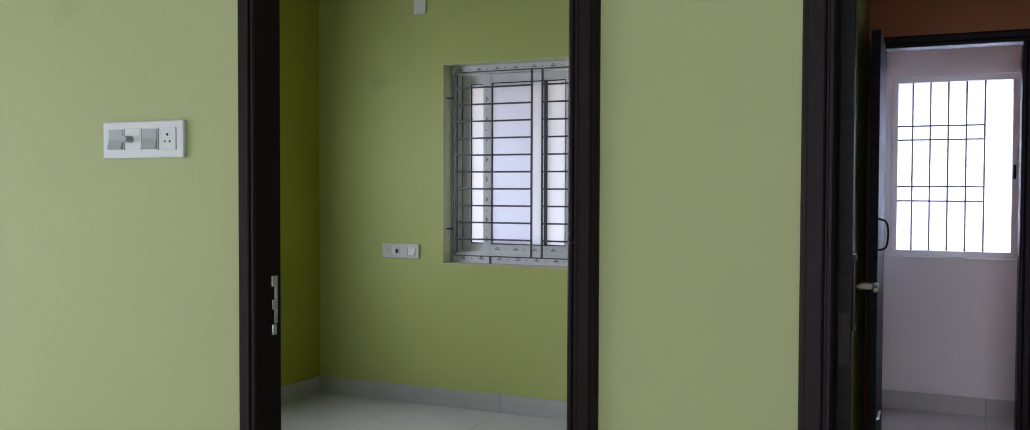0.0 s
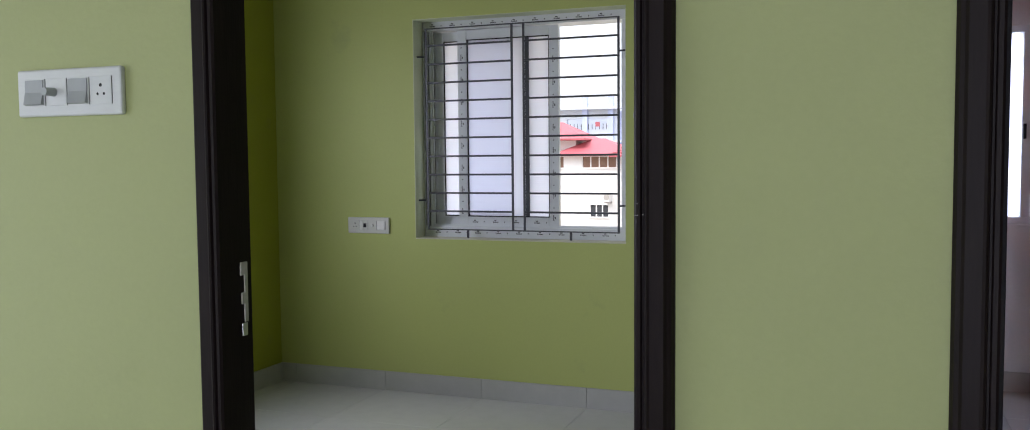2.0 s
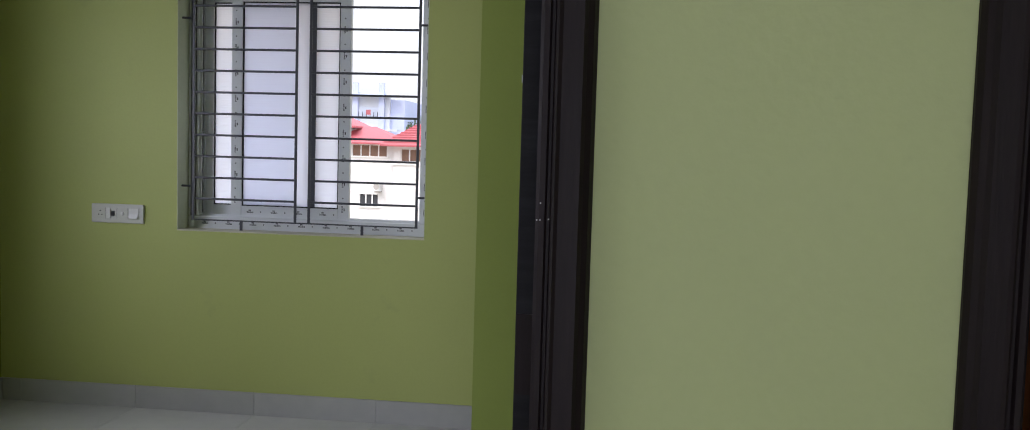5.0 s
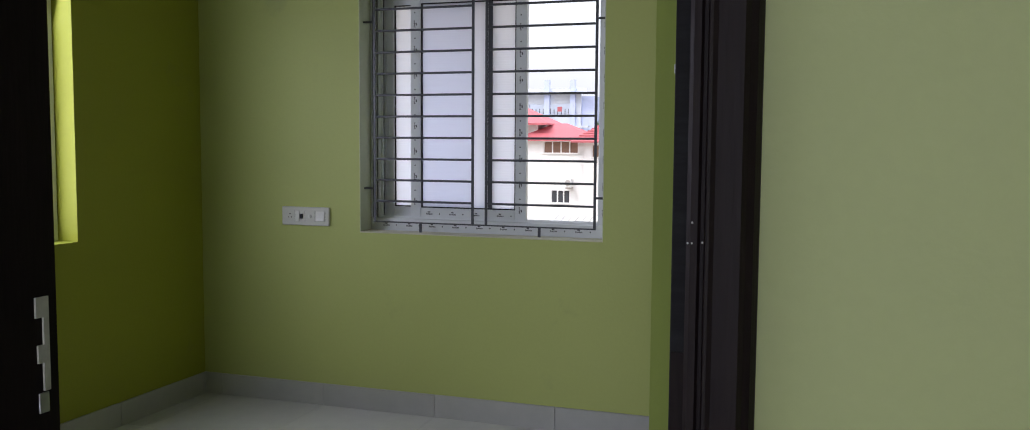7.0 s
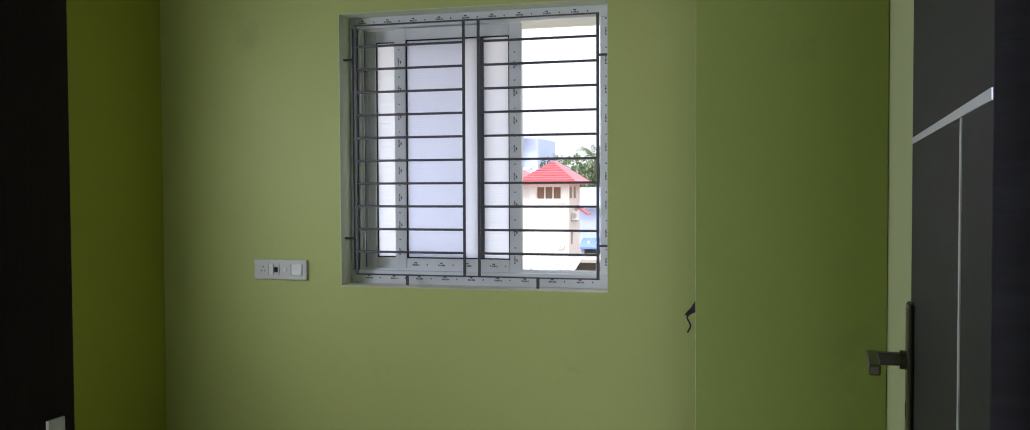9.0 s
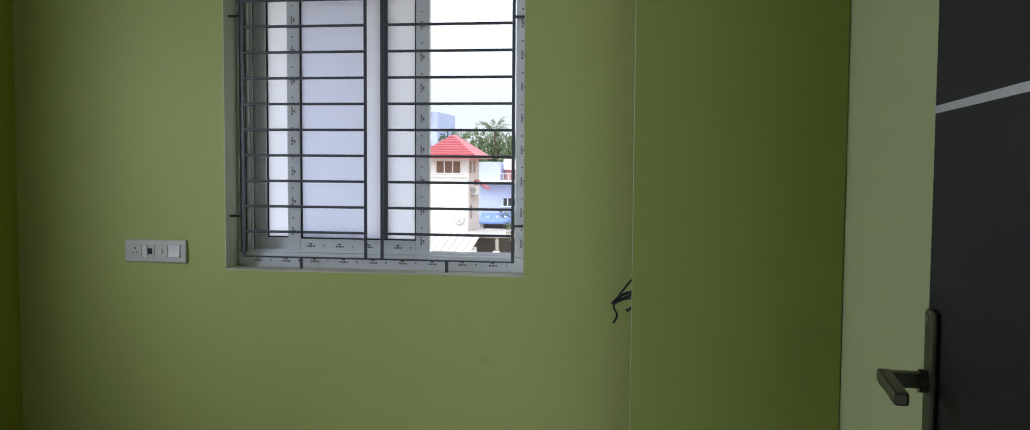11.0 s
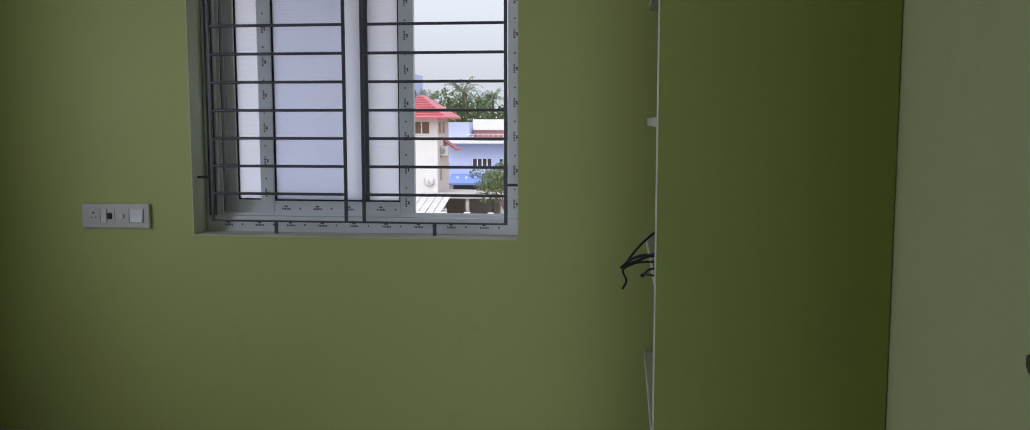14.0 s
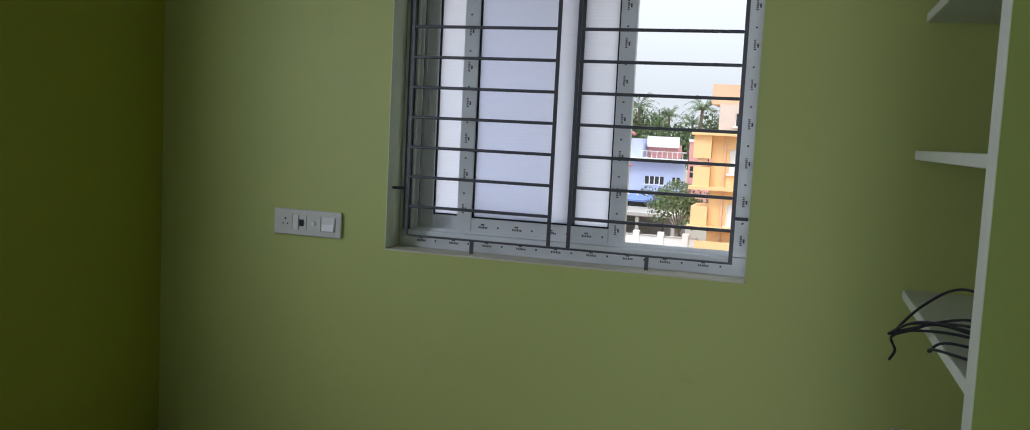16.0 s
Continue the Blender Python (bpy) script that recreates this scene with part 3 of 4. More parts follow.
grill = thing("window_grill", "grey painted steel window grill of flat uprights and thin rods", "grill")
GY = 4.88
for x in (-2.449, -1.957, -1.892, -1.389):
    part("upright", B(x - 0.006, x + 0.006, GY - 0.003, GY + 0.003, 0.895, 1.962, 0.001), GRILL, grill)
for k in range(10):
    z = 0.99 + k * 0.0983
    for a, b in ((-2.443, -1.963), (-1.886, -1.395)):
        part("rod", box(bmesh.new(), a, b, GY - 0.005, GY + 0.005, z - 0.005, z + 0.005, 0.0025), GRILL, grill)
for z in (0.892, 1.965):
    part("rail", B(-2.455, -1.383, GY - 0.006, GY + 0.006, z - 0.003, z + 0.003, 0.001), GRILL, grill)
for z in (1.048, 1.818):
    part("peg", cyl(bmesh.new(), (WX0, GY - 0.01, z), (-2.455, GY - 0.002, z), 0.005), GRILL, grill)
    part("peg", cyl(bmesh.new(), (-1.383, GY - 0.002, z - 0.02), (WX1, GY - 0.002, z - 0.02), 0.005), GRILL, grill)
for x in (-2.215, -1.64):
    part("foot", B(x - 0.006, x + 0.006, GY - 0.003, GY + 0.003, WZ0 + 0.004, 0.889), GRILL, grill)
setting("sunshade", B(WX0 - 0.25, WX1 + 0.25, YW2, YW2 + 0.55, WZ1 + 0.03, WZ1 + 0.12), H_WHITE, "white painted concrete sunshade over the window", "sunshade")

w3 = thing("window_3", "white uPVC window in the side wall of the bedroom", "window")
w3["kind"] = "structure"
for a in ((2.782, 4.018, WZ0 + 0.002, WZ0 + 0.045), (2.782, 4.018, WZ1 - 0.045, WZ1 - 0.002), (2.782, 2.825, WZ0 + 0.046, WZ1 - 0.046), (3.975, 4.018, WZ0 + 0.046, WZ1 - 0.046)):
    part("window_frame", B(XL - 0.15, XL - 0.10, *a, 0.002), UPVC, w3)

# ---- wash room window ----
bw = thing("window_2", "white sliding window with frosted glass in the white room", "window")
bw["kind"] = "structure"
for a in ((BX0, BX1, 5.92, 5.98, BZ0, BZ0 + 0.035), (BX0, BX1, 5.92, 5.98, BZ1 - 0.035, BZ1), (BX0, BX0 + 0.035, 5.921, 5.979, BZ0 + 0.035, BZ1 - 0.035), (BX1 - 0.035, BX1, 5.921, 5.979, BZ0 + 0.035, BZ1 - 0.035), (0.53, 0.575, 5.922, 5.978, BZ0 + 0.035, BZ1 - 0.035)):
    part("window_frame", B(*a, 0.002), UPVC, bw)
for a, b in ((BX0 + 0.035, 0.53), (0.575, BX1 - 0.035)):
    part("pane", B(a, b, 5.945, 5.949, BZ0 + 0.035, BZ1 - 0.035), FROST, bw, "frosted glass pane")
part("window_sill", B(BX0 - 0.01, BX1 + 0.01, 5.885, 5.92, BZ0 - 0.012, BZ0, 0.002), WHITE, bw)
part("latch", B(0.535, 0.55, 5.912, 5.922, 1.35, 1.43, 0.002), BLACK, bw)
g2 = thing("window_bars", "dark steel bars across the white room window", "grill")
for i in range(6):
    x = -0.08 + i * 0.094
    part("bar", B(x - 0.005, x + 0.005, 5.926, 5.934, BZ0 + 0.036, BZ1 - 0.036), GRILL, g2)
for z in (1.658, 1.578, 1.306, 1.223):
    part("rail", B(BX0 + 0.036, 0.395, 5.9215, 5.9255, z - 0.005, z + 0.005), GRILL, g2)

# ---- shelves in the recess ----
# Pale slab colour stands for window light on the exposed edge.
shelf_end = setting("wall_shelf_end", B(-0.918, XR - 0.002, 3.654, 3.735, 0, TOP, 0.003), SLAB, "green upright slab closing the shelf recess, its lit edge coloured pale", "wall")
# Thin skin whose darker green paints the shade on the slab's front.
part("shaded_face", B(-0.917, XR - 0.002, 3.650, 3.6545, 0, TOP), SHADEGREEN, shelf_end, "green painted face of the slab, darkened for shade")
for z in (0.473, 0.869, 1.258, 1.632, 2.02):
    s = tagged(part("shelf", B(-0.910, XR - 0.002, 3.737, YW - 0.002, z - 0.026, z, 0.003), SLAB), "pale green painted slab shelf built into the wall recess", "shelf", "shelves in the recess")
    if abs(z - 0.869) < 0.01:
        s["label"] = "pale grey-green slab shelf with loose black cable on it"

cable = thing("cable", "loose coil of thin black cable hanging over the shelf edge", "cable")
zs = 0.874
part("strand", tube(bmesh.new(), smooth([(-0.70, 3.80, zs), (-0.80, 4.02, zs + 0.012), (-0.90, 4.16, zs + 0.02), (-0.955, 4.22, zs - 0.01), (-0.985, 4.262, zs - 0.035), (-0.975, 4.268, zs - 0.065), (-0.985, 4.274, zs - 0.09)]), 0.0032), BLACK, cable)
part("strand", tube(bmesh.new(), smooth([(-0.66, 3.86, zs + 0.01), (-0.78, 4.02, zs + 0.07), (-0.86, 4.16, zs + 0.10), (-0.93, 4.22, zs + 0.05), (-0.985, 4.262, zs - 0.03), (-0.95, 4.23, zs + 0.005), (-0.84, 4.04, zs + 0.04), (-0.70, 3.84, zs + 0.015)]), 0.0032), BLACK, cable)
part("strand", tube(bmesh.new(), smooth([(-0.68, 3.77, zs + 0.11), (-0.80, 3.94, zs + 0.06), (-0.83, 3.98, zs + 0.004), (-0.72, 3.84, zs + 0.003), (-0.70, 3.95, zs + 0.02), (-0.85, 4.08, zs + 0.05), (-0.98, 4.255, zs - 0.02)]), 0.003), BLACK, cable)
part("strand", tube(bmesh.new(), smooth([(-0.70, 3.77, zs), (-0.85, 3.86, zs + 0.006), (-0.93, 3.99, zs + 0.0), (-0.935, 4.03, zs - 0.012), (-0.90, 4.02, zs + 0.01), (-0.76, 3.86, zs + 0.012)]), 0.003), BLACK, cable)

part("strand", tube(bmesh.new(), smooth([(-0.60, 3.77, zs + 0.16), (-0.74, 3.80, zs + 0.13), (-0.80, 3.88, zs + 0.07), (-0.76, 3.84, zs + 0.012), (-0.64, 3.77, zs + 0.006), (-0.56, 3.80, zs + 0.004)]), 0.003), BLACK, cable)
part("strand", tube(bmesh.new(), smooth([(-0.62, 3.77, zs + 0.09), (-0.72, 3.80, zs + 0.07), (-0.74, 3.83, zs + 0.03), (-0.66, 3.76, zs + 0.02), (-0.63, 3.77, zs + 0.06), (-0.73, 3.82, zs + 0.05), (-0.70, 3.79, zs + 0.006)]), 0.0028), BLACK, cable)
part("strand", tube(bmesh.new(), smooth([(-0.64, 3.77, zs + 0.02), (-0.80, 3.97, zs + 0.030), (-0.93, 4.17, zs + 0.022), (-0.99, 4.265, zs - 0.028), (-0.96, 4.235, zs - 0.012), (-0.86, 4.08, zs + 0.015), (-0.68, 3.80, zs + 0.012)]), 0.0032), BLACK, cable)


# ---- switch plates ----
def switch_plate(x0, x1, z0, z1, y, modules, label, body):
    """Plate on a wall facing -y. modules: kinds spaced evenly."""
    t = thing("switch_plate", label, "switch plate")
    part("plate", box(bmesh.new(), x0, x1, y - 0.013, y, z0, z1, 0.004), body, t)
    w, h = (x1 - x0), (z1 - z0)
    mz0, mz1 = z0 + h * 0.22, z1 - h * 0.2
    a, span = x0 + w * 0.075, w * 0.85
    f = y - 0.013
    for i, kind in enumerate(modules):
        u0, u1 = a + span * i / len(modules) + 0.001, a + span * (i + 1) / len(modules) - 0.003
        c, zc = (u0 + u1) / 2, (mz0 + mz1) / 2
        mod = part("module", box(bmesh.new(), u0, u1, f - 0.0015, f + 0.001, mz0, mz1, 0.0007), body, t)
        part("joint", B(u1 + 0.0003, u1 + 0.0015, f - 0.0004, f + 0.001, mz0, mz1), MARK, t)
        if kind == "rocker":
            bm = prism(bmesh.new(), [(f - 0.0015, mz0 + 0.002), (f - 0.009, mz0 + 0.004), (f - 0.004, zc), (f - 0.003, mz1 - 0.002), (f - 0.0015, mz1 - 0.002)], "x", u0 + 0.003, u1 - 0.003)
            part("rocker", bm, PLASTIC if body is DULL else SILVER, mod)
        elif kind == "socket":
            for dx, dz, r in ((0, 0.010, 0.0036), (-0.008, -0.007, 0.0028), (0.008, -0.007, 0.0028)):
                part("pin_hole", cyl(bmesh.new(), (c + dx, f - 0.0019, zc + dz), (c + dx, f - 0.0005, zc + dz), r, n=14), BLACK, mod)
        elif kind == "knob":
            part("knob", cyl(bmesh.new(), (c - 0.006, f, zc), (c - 0.006, f - 0.026, zc), 0.009, 0.008, n=18), SILVER, mod, "small round push knob")
        elif kind == "split":
            part("rocker", box(bmesh.new(), u0 + 0.001, c - 0.003, f - 0.007, f, mz0 + 0.001, mz1 - 0.001, 0.001), PLASTIC, mod)
            part("fuse_switch", box(bmesh.new(), c, c + 0.016, f - 0.006, f, zc - 0.012, zc + 0.010, 0.001), BLACK, mod, "small black switch")
        elif kind == "dial":
            part("dial", cyl(bmesh.new(), (c, f, zc), (c, f - 0.008, zc), 0.009, 0.007, n=18), PLASTIC, mod)
    return t


switch_plate(-1.845, -1.574, 1.358, 1.452, YH, ("rocker", "knob", "rocker", "socket"), "white marbled plastic switch plate with two rockers and a socket", GREY_PLASTIC)
switch_plate(-2.914, -2.658, 0.866, 0.954, YW, ("socket", "split", "dial", "rocker"), "dull ivory switch plate with socket and switches beside the window", DULL)
sq = thing("lamp_holder_plate", "small square ivory plate high on the wall", "wall plate")
part("plate", B(-2.695, -2.613, YW - 0.012, YW, 2.315, 2.40, 0.003), PLASTIC, sq)
part("socket", cyl(bmesh.new(), (-2.654, YW - 0.012, 2.358), (-2.654, YW - 0.016, 2.358), 0.012), GREY_PLASTIC, sq)

# ---- outside ----
setting("ground", B(-1500, 1500, -1500, 1500, -5.5, -5.2), EARTH, "dusty bare ground between the houses", "ground")


def win_out(parent, x0, x1, z0, z1, y, panes=3, glass=None, fr=None, depth=0.12):
    """A window set back in an opening whose wall face is at y, looking to -y."""
    w = part("window", B(x0, x1, y + depth, y + depth + 0.05, z0, z1), glass or DARKGLASS, parent)
    for i in range(panes + 1):
        x = x0 + (x1 - x0) * i / panes
        part("frame", B(max(x0, x - 0.04), min(x1, x + 0.04), y + depth - 0.05, y + depth, z0, z1), fr or H_WHITE, w)
    part("sill", B(x0 - 0.1, x1 + 0.1, y - 0.1, y + 0.02, z0 - 0.08, z0), H_WHITE, parent)


def hip(bm, x0, x1, y0, y1, z, h, over=0.5):
    x0, x1, y0, y1 = x0 - over, x1 + over, y0 - over, y1 + over
    w, d = x1 - x0, y1 - y0
    r = min(w, d) / 2
    a = [bm.verts.new(p) for p in ((x0, y0, z), (x1, y0, z), (x1, y1, z), (x0, y1, z))]
    lo = [bm.verts.new((*v.co[:2], z - 0.12)) for v in a]
    p = bm.verts.new((x0 + r, y0 + r, z + h)) if w >= d else bm.verts.new((x0 + r, y0 + r, z + h))
    q = bm.verts.new((x1 - r + (0 if w > d + 0.01 else 0.02), y1 - r + 0.01, z + h))
    if w >= d:
        fs = ((a[0], a[1], q, p), (a[1], a[2], q), (a[2], a[3], p, q), (a[3], a[0], p))
    else:
        fs = ((a[0], a[1], p), (a[1], a[2], q, p), (a[2], a[3], q), (a[3], a[0], p, q))
    for f in fs:
        bm.faces.new(f)
    for i in range(4):
        j = (i + 1) % 4
        bm.faces.new((lo[i], lo[j], a[j], a[i]))
    bm.faces.new(lo[::-1])
    return bm


def roof_ribs(parent, x0, x1, y0, z, h, run_, n):
    """Rows of tile edges across the front slope."""
    for k in range(1, n):
        t = k / n
        part("tile_row", B(x0 + run_ * t, x1 - run_ * t, y0 + run_ * t - 0.06, y0 + run_ * t + 0.05, z + h * t - 0.02, z + h * t + 0.05), ROOF, parent)


def house(name, label):
    return thing(name, label, "house")


# white house with red hipped roofs
h1 = house("white_house", "tall white house with red tiled hipped roofs and a corner tower")
part("tower_wall", holes(bmesh.new(), "y", 60, 60.3, -15.5, -12.88, -5.2, 1.5, [(-15.0, -13.35, 0.45, 1.2)]), H_WHITE, h1)
part("tower_side", holes(bmesh.new(), "x", -13.18, -12.88, 60.3, 64.0, -5.2, 1.5, [(60.6, 61.3, 0.45, 1.2), (61.9, 62.6, 0.45, 1.2), (60.9, 61.6, -2.6, -1.7)]), H_PINK, h1)
part("wing_wall", holes(bmesh.new(), "y", 60.6, 60.9, -26.0, -15.5, -5.2, 1.55, [(-18.5, -16.1, 0.7, 1.42), (-22.0, -19.8, 0.7, 1.42), (-17.95, -16.65, -2.65, -1.85)]), H_WHITE, h1)
part("back_wall", B(-26.0, -13.2, 64.0, 64.3, -5.2, 1.5), H_WHITE, h1)
win_out(h1, -15.0, -13.35, 0.45, 1.2, 60, 3, BROWN)
win_out(h1, -18.5, -16.1, 0.7, 1.42, 60.6, 4, BROWN)
win_out(h1, -22.0, -19.8, 0.7, 1.42, 60.6, 3, BROWN)
win_out(h1, -17.95, -16.65, -2.65, -1.85, 60.6, 3)
for a, b, c, d in ((60.6, 61.3, 0.45, 1.2), (61.9, 62.6, 0.45, 1.2), (60.9, 61.6, -2.6, -1.7)):
    part("side_window", B(-13.1, -13.05, a, b, c, d), BROWN if c > 0 else DARKGLASS, h1)
part("cornice", B(-15.6, -12.78, 59.9, 60.0, 0.18, 0.32), H_WHITE, h1)
part("tower_roof", hip(bmesh.new(), -15.5, -12.88, 60, 64, 1.5, 1.45, 0.75), ROOF, h1, "red tiled pyramid roof")
roof_ribs(h1, -16.25, -12.13, 59.25, 1.5, 1.45, 2.05, 9)
part("wing_roof", hip(bmesh.new(), -20.0, -15.5, 60.6, 64.3, 1.6, 1.1, 0.5), ROOF, h1, "red tiled hipped roof")
part("upper_wall", B(-26.0, -19.2, 61.5, 64.2, 1.6, 2.65), H_WHITE, h1)
part("upper_roof", hip(bmesh.new(), -26.0, -19.2, 61.5, 64.2, 2.68, 1.2, 0.9), ROOF, h1, "red tiled hipped roof")
ac = thing("air_conditioner", "white outdoor air conditioner unit on a house wall", "air conditioner", "air conditioner units")
part("case", B(-12.85, -12.5, 61.0, 61.8, -1.0, -0.4, 0.02), UPVC, ac)
part("fan_guard", cyl(bmesh.new(), (-12.7, 60.98, -0.7), (-12.7, 61.0, -0.7), 0.2, n=16), CONCRETE, ac)
part("bracket", B(-12.88, -12.5, 61.1, 61.7, -1.08, -1.0), CONCRETE, ac)
copy_thing(ac, pose(-3.9, -1.1, -0.6))
aw = thing("awning", "small red sloping window awning on a house wall", "awning")
part("sheet", prism(bmesh.new(), [(-12.88, -0.1), (-12.88, -0.02), (-12.0, -0.62), (-12.0, -0.70)], "y", 62.2, 63.6), ROOF, aw)
dish = thing("satellite_dish", "pale satellite dish on a house wall", "satellite dish")
dm = bmesh.new()
bmesh.ops.create_uvsphere(dm, u_segments=16, v_segments=8, radius=0.5)
bmesh.ops.delete(dm, geom=[v for v in dm.verts if v.co.z > -0.3], context="VERTS")
bmesh.ops.transform(dm, matrix=Matrix.Translation((-13.4, 59.6, -2.4)) @ Matrix.Rotation(radians(70), 4, "X"), verts=dm.verts[:])
part("bowl", dm, TIN, dish, flat=False)
part("arm", cyl(bmesh.new(), (-13.4, 60.0, -2.8), (-13.4, 59.8, -2.5), 0.03), CONCRETE, dish)

# white and blue flats behind
h2 = house("apartment_block", "white apartment block with blue pillars and railed balconies")
part("wall", holes(bmesh.new(), "y", 95, 95.4, -42, -24.9, -5.2, 6.6, [(-30.6, -28.7, 4.4, 5.5), (-28.3, -25.9, 4.4, 5.5), (-28.3, -25.9, 0.9, 2.2)]), H_PALE, h2)
part("side_wall", B(-24.9, -23.4, 95.4, 104, -5.2, 6.3), H_BLUE, h2)
part("back_room", B(-42, -25.2, 98, 98.3, -5.2, 6.5), H_PALE, h2)
for z in (3.0, 6.5):
    part("slab", B(-42.2, -23.9, 94.2, 95, z, z + 0.22), H_PALE, h2)
for x in (-28.5, -25.7):
    part("pillar", B(x - 0.28, x + 0.28, 94.6, 94.99, -5.2, 8.0), H_BLUE, h2)
part("parapet", B(-42, -24.2, 94.9, 94.98, 6.72, 7.1), H_PALE, h2)
for i in range(12):
    part("rail_bar", B(-30.6 + i * 0.4, -30.55 + i * 0.4, 94.9, 94.95, 4.4, 5.0), BLACK, h2)
part("laundry", B(-27.4, -26.9, 94.85, 94.88, 4.7, 5.2), ROOF, h2, "red cloth on the balcony rail")

# blue house
h3 = house("blue_house", "pale blue two-storey house with a covered porch")
part("wall", holes(bmesh.new(), "y", 78, 78.3, -15.6, -10.3, -5.2, -0.4, [(-13.55, -11.9, -2.55, -1.9), (-11.3, -10.6, -2.55, -1.9)]), H_BLUE, h3)
part("upper_wall", B(-15.6, -13.8, 77.9, 81, -0.38, 1.15), H_BLUE, h3)
win_out(h3, -13.55, -11.9, -2.55, -1.9, 78, 4)
win_out(h3, -11.3, -10.6, -2.55, -1.9, 78, 2)
part("terrace_slab", B(-15.7, -10.1, 77.2, 78, -0.6, -0.38), H_WHITE, h3)
part("terrace_room", B(-13.6, -11.1, 79.5, 82, -0.38, 0.7), H_ROSE, h3, "rose painted rooftop room")
part("tank", B(-13.65, -11.0, 79.0, 79.45, 0.5, 1.4), H_WHITE, h3, "white rooftop parapet band")
for i in range(9):
    part("railing", B(-13.8 + i * 0.42, -13.75 + i * 0.42, 77.25, 77.3, -0.38, 0.15), H_WHITE, h3)
part("rail_top", B(-13.8, -10.1, 77.24, 77.31, 0.15, 0.2), H_WHITE, h3)
part("porch_roof", prism(bmesh.new(), [(76.0, -3.95), (76.0, -3.8), (78, -3.15), (78, -3.3)], "x", -15.3, -10.4), H_BLUE2, h3, "deep blue sloping porch roof")
for i in range(5):
    part("ornament", cyl(bmesh.new(), (-14.6 + i * 0.75, 76.9, -3.42), (-14.6 + i * 0.75, 76.8, -3.46), 0.12, n=12), H_WHITE, h3)
for x in (-15.0, -12.8, -10.6):
    part("porch_post", B(x - 0.12, x + 0.12, 76.2, 76.4, -5.2, -3.9), CONCRETE, h3)
part("porch_back", B(-15.3, -10.4, 77.8, 77.99, -5.2, -3.7), DARKGLASS, h3)
h4 = house("rose_house", "rose painted house with small dark windows")
part("wall", holes(bmesh.new(), "y", 80, 80.3, -10.25, -7.0, -5.2, 1.1, [(-10.1, -9.75, -1.9, -1.45), (-9.65, -9.3, -1.9, -1.45), (-10.1, -9.75, -1.38, -0.95), (-9.65, -9.3, -1.38, -0.95)]), H_ROSE, h4)
part("parapet", B(-10.3, -6.9, 79.9, 80.4, 1.1, 1.3), H_WHITE, h4)
for a in (-10.1, -9.65):
    for b in (-1.9, -1.38):
        part("window", B(a, a + 0.35, 80.1, 80.14, b, b + 0.43), DARKGLASS, h4)

# orange house, nearest
h5 = house("orange_house", "bright orange three-storey house with stepped balconies")
part("wall", holes(bmesh.new(), "y", 45, 45.3, -5.15, 3.0, -5.2, 1.5, [(-4.35, -3.7, -0.2, 0.9), (-4.35, -3.7, -2.6, -1.6), (-3.0, -1.2, -0.2, 0.9)]), H_ORANGE, h5)
part("side_wall", B(-5.15, -4.85, 45.3, 53, -5.2, 1.5), H_ORANGE, h5)
part("penthouse", B(-5.5, -1.0, 47.0, 51, 3.0, 3.95), H_PEACH, h5)
part("roof_room", holes(bmesh.new(), "y", 46.9, 47.1, -5.1, 2.0, 1.5, 3.0, [(-4.35, -3.8, 2.0, 2.6)]), H_PINK, h5)
win_out(h5, -4.35, -3.8, 2.0, 2.6, 46.9, 2)
win_out(h5, -4.35, -3.7, -0.2, 0.9, 45, 2, H_WHITE)
win_out(h5, -4.35, -3.7, -2.6, -1.6, 45, 2, H_WHITE)
win_out(h5, -3.0, -1.2, -0.2, 0.9, 45, 3)
for z0, z1, x in ((-0.95, 0.35, -5.95), (-2.75, -1.25, -5.95)):
    part("balcony", B(x + 0.05, -5.16, 44.6, 47, z0 + 0.0, z0 + 1.0), H_ORANGE, h5)
part("balcony", B(-5.95, -5.16, 44.6, 47, 0.45, 1.5), H_ORANGE, h5)
for z in (1.5, -0.98, -2.8):
    part("slab", B(-6.05, 3.1, 44.4, 45.0, z, z + 0.16), H_ORANGE, h5)
for z in (0.28, -1.42):
    part("corbel", B(-5.75, -5.3, 44.7, 45.4, z, z + 0.18), H_PEACH, h5)
part("rainwater_pipe", cyl(bmesh.new(), (-4.55, 44.93, -5.2), (-4.55, 44.93, 1.5), 0.05), H_PEACH, h5)
part("ground_wall", B(-5.6, 2.0, 44.2, 44.4, -5.2, -3.3), H_ORANGE, h5)

# compound wall, shed, carport
cw = tagged(new("compound_wall"), "weathered whitewashed compound wall with short posts", "wall")
part("wall", B(-16, -5.65, 46, 46.2, -5.2, -3.45), H_WHITE, cw)
part("coping", B(-16, -5.65, 45.97, 46.23, -3.449, -3.39), CONCRETE, cw)
for i in range(9):
    part("post", B(-15.8 + i * 1.18, -15.5 + i * 1.18, 45.93, 46.25, -5.2, -3.22), H_WHITE, cw)
sh = thing("shed", "low shed with a grey corrugated sheet roof", "shed")
part("wall", B(-15.5, -10.9, 50, 53, -5.2, -3.7), H_WHITE, sh)
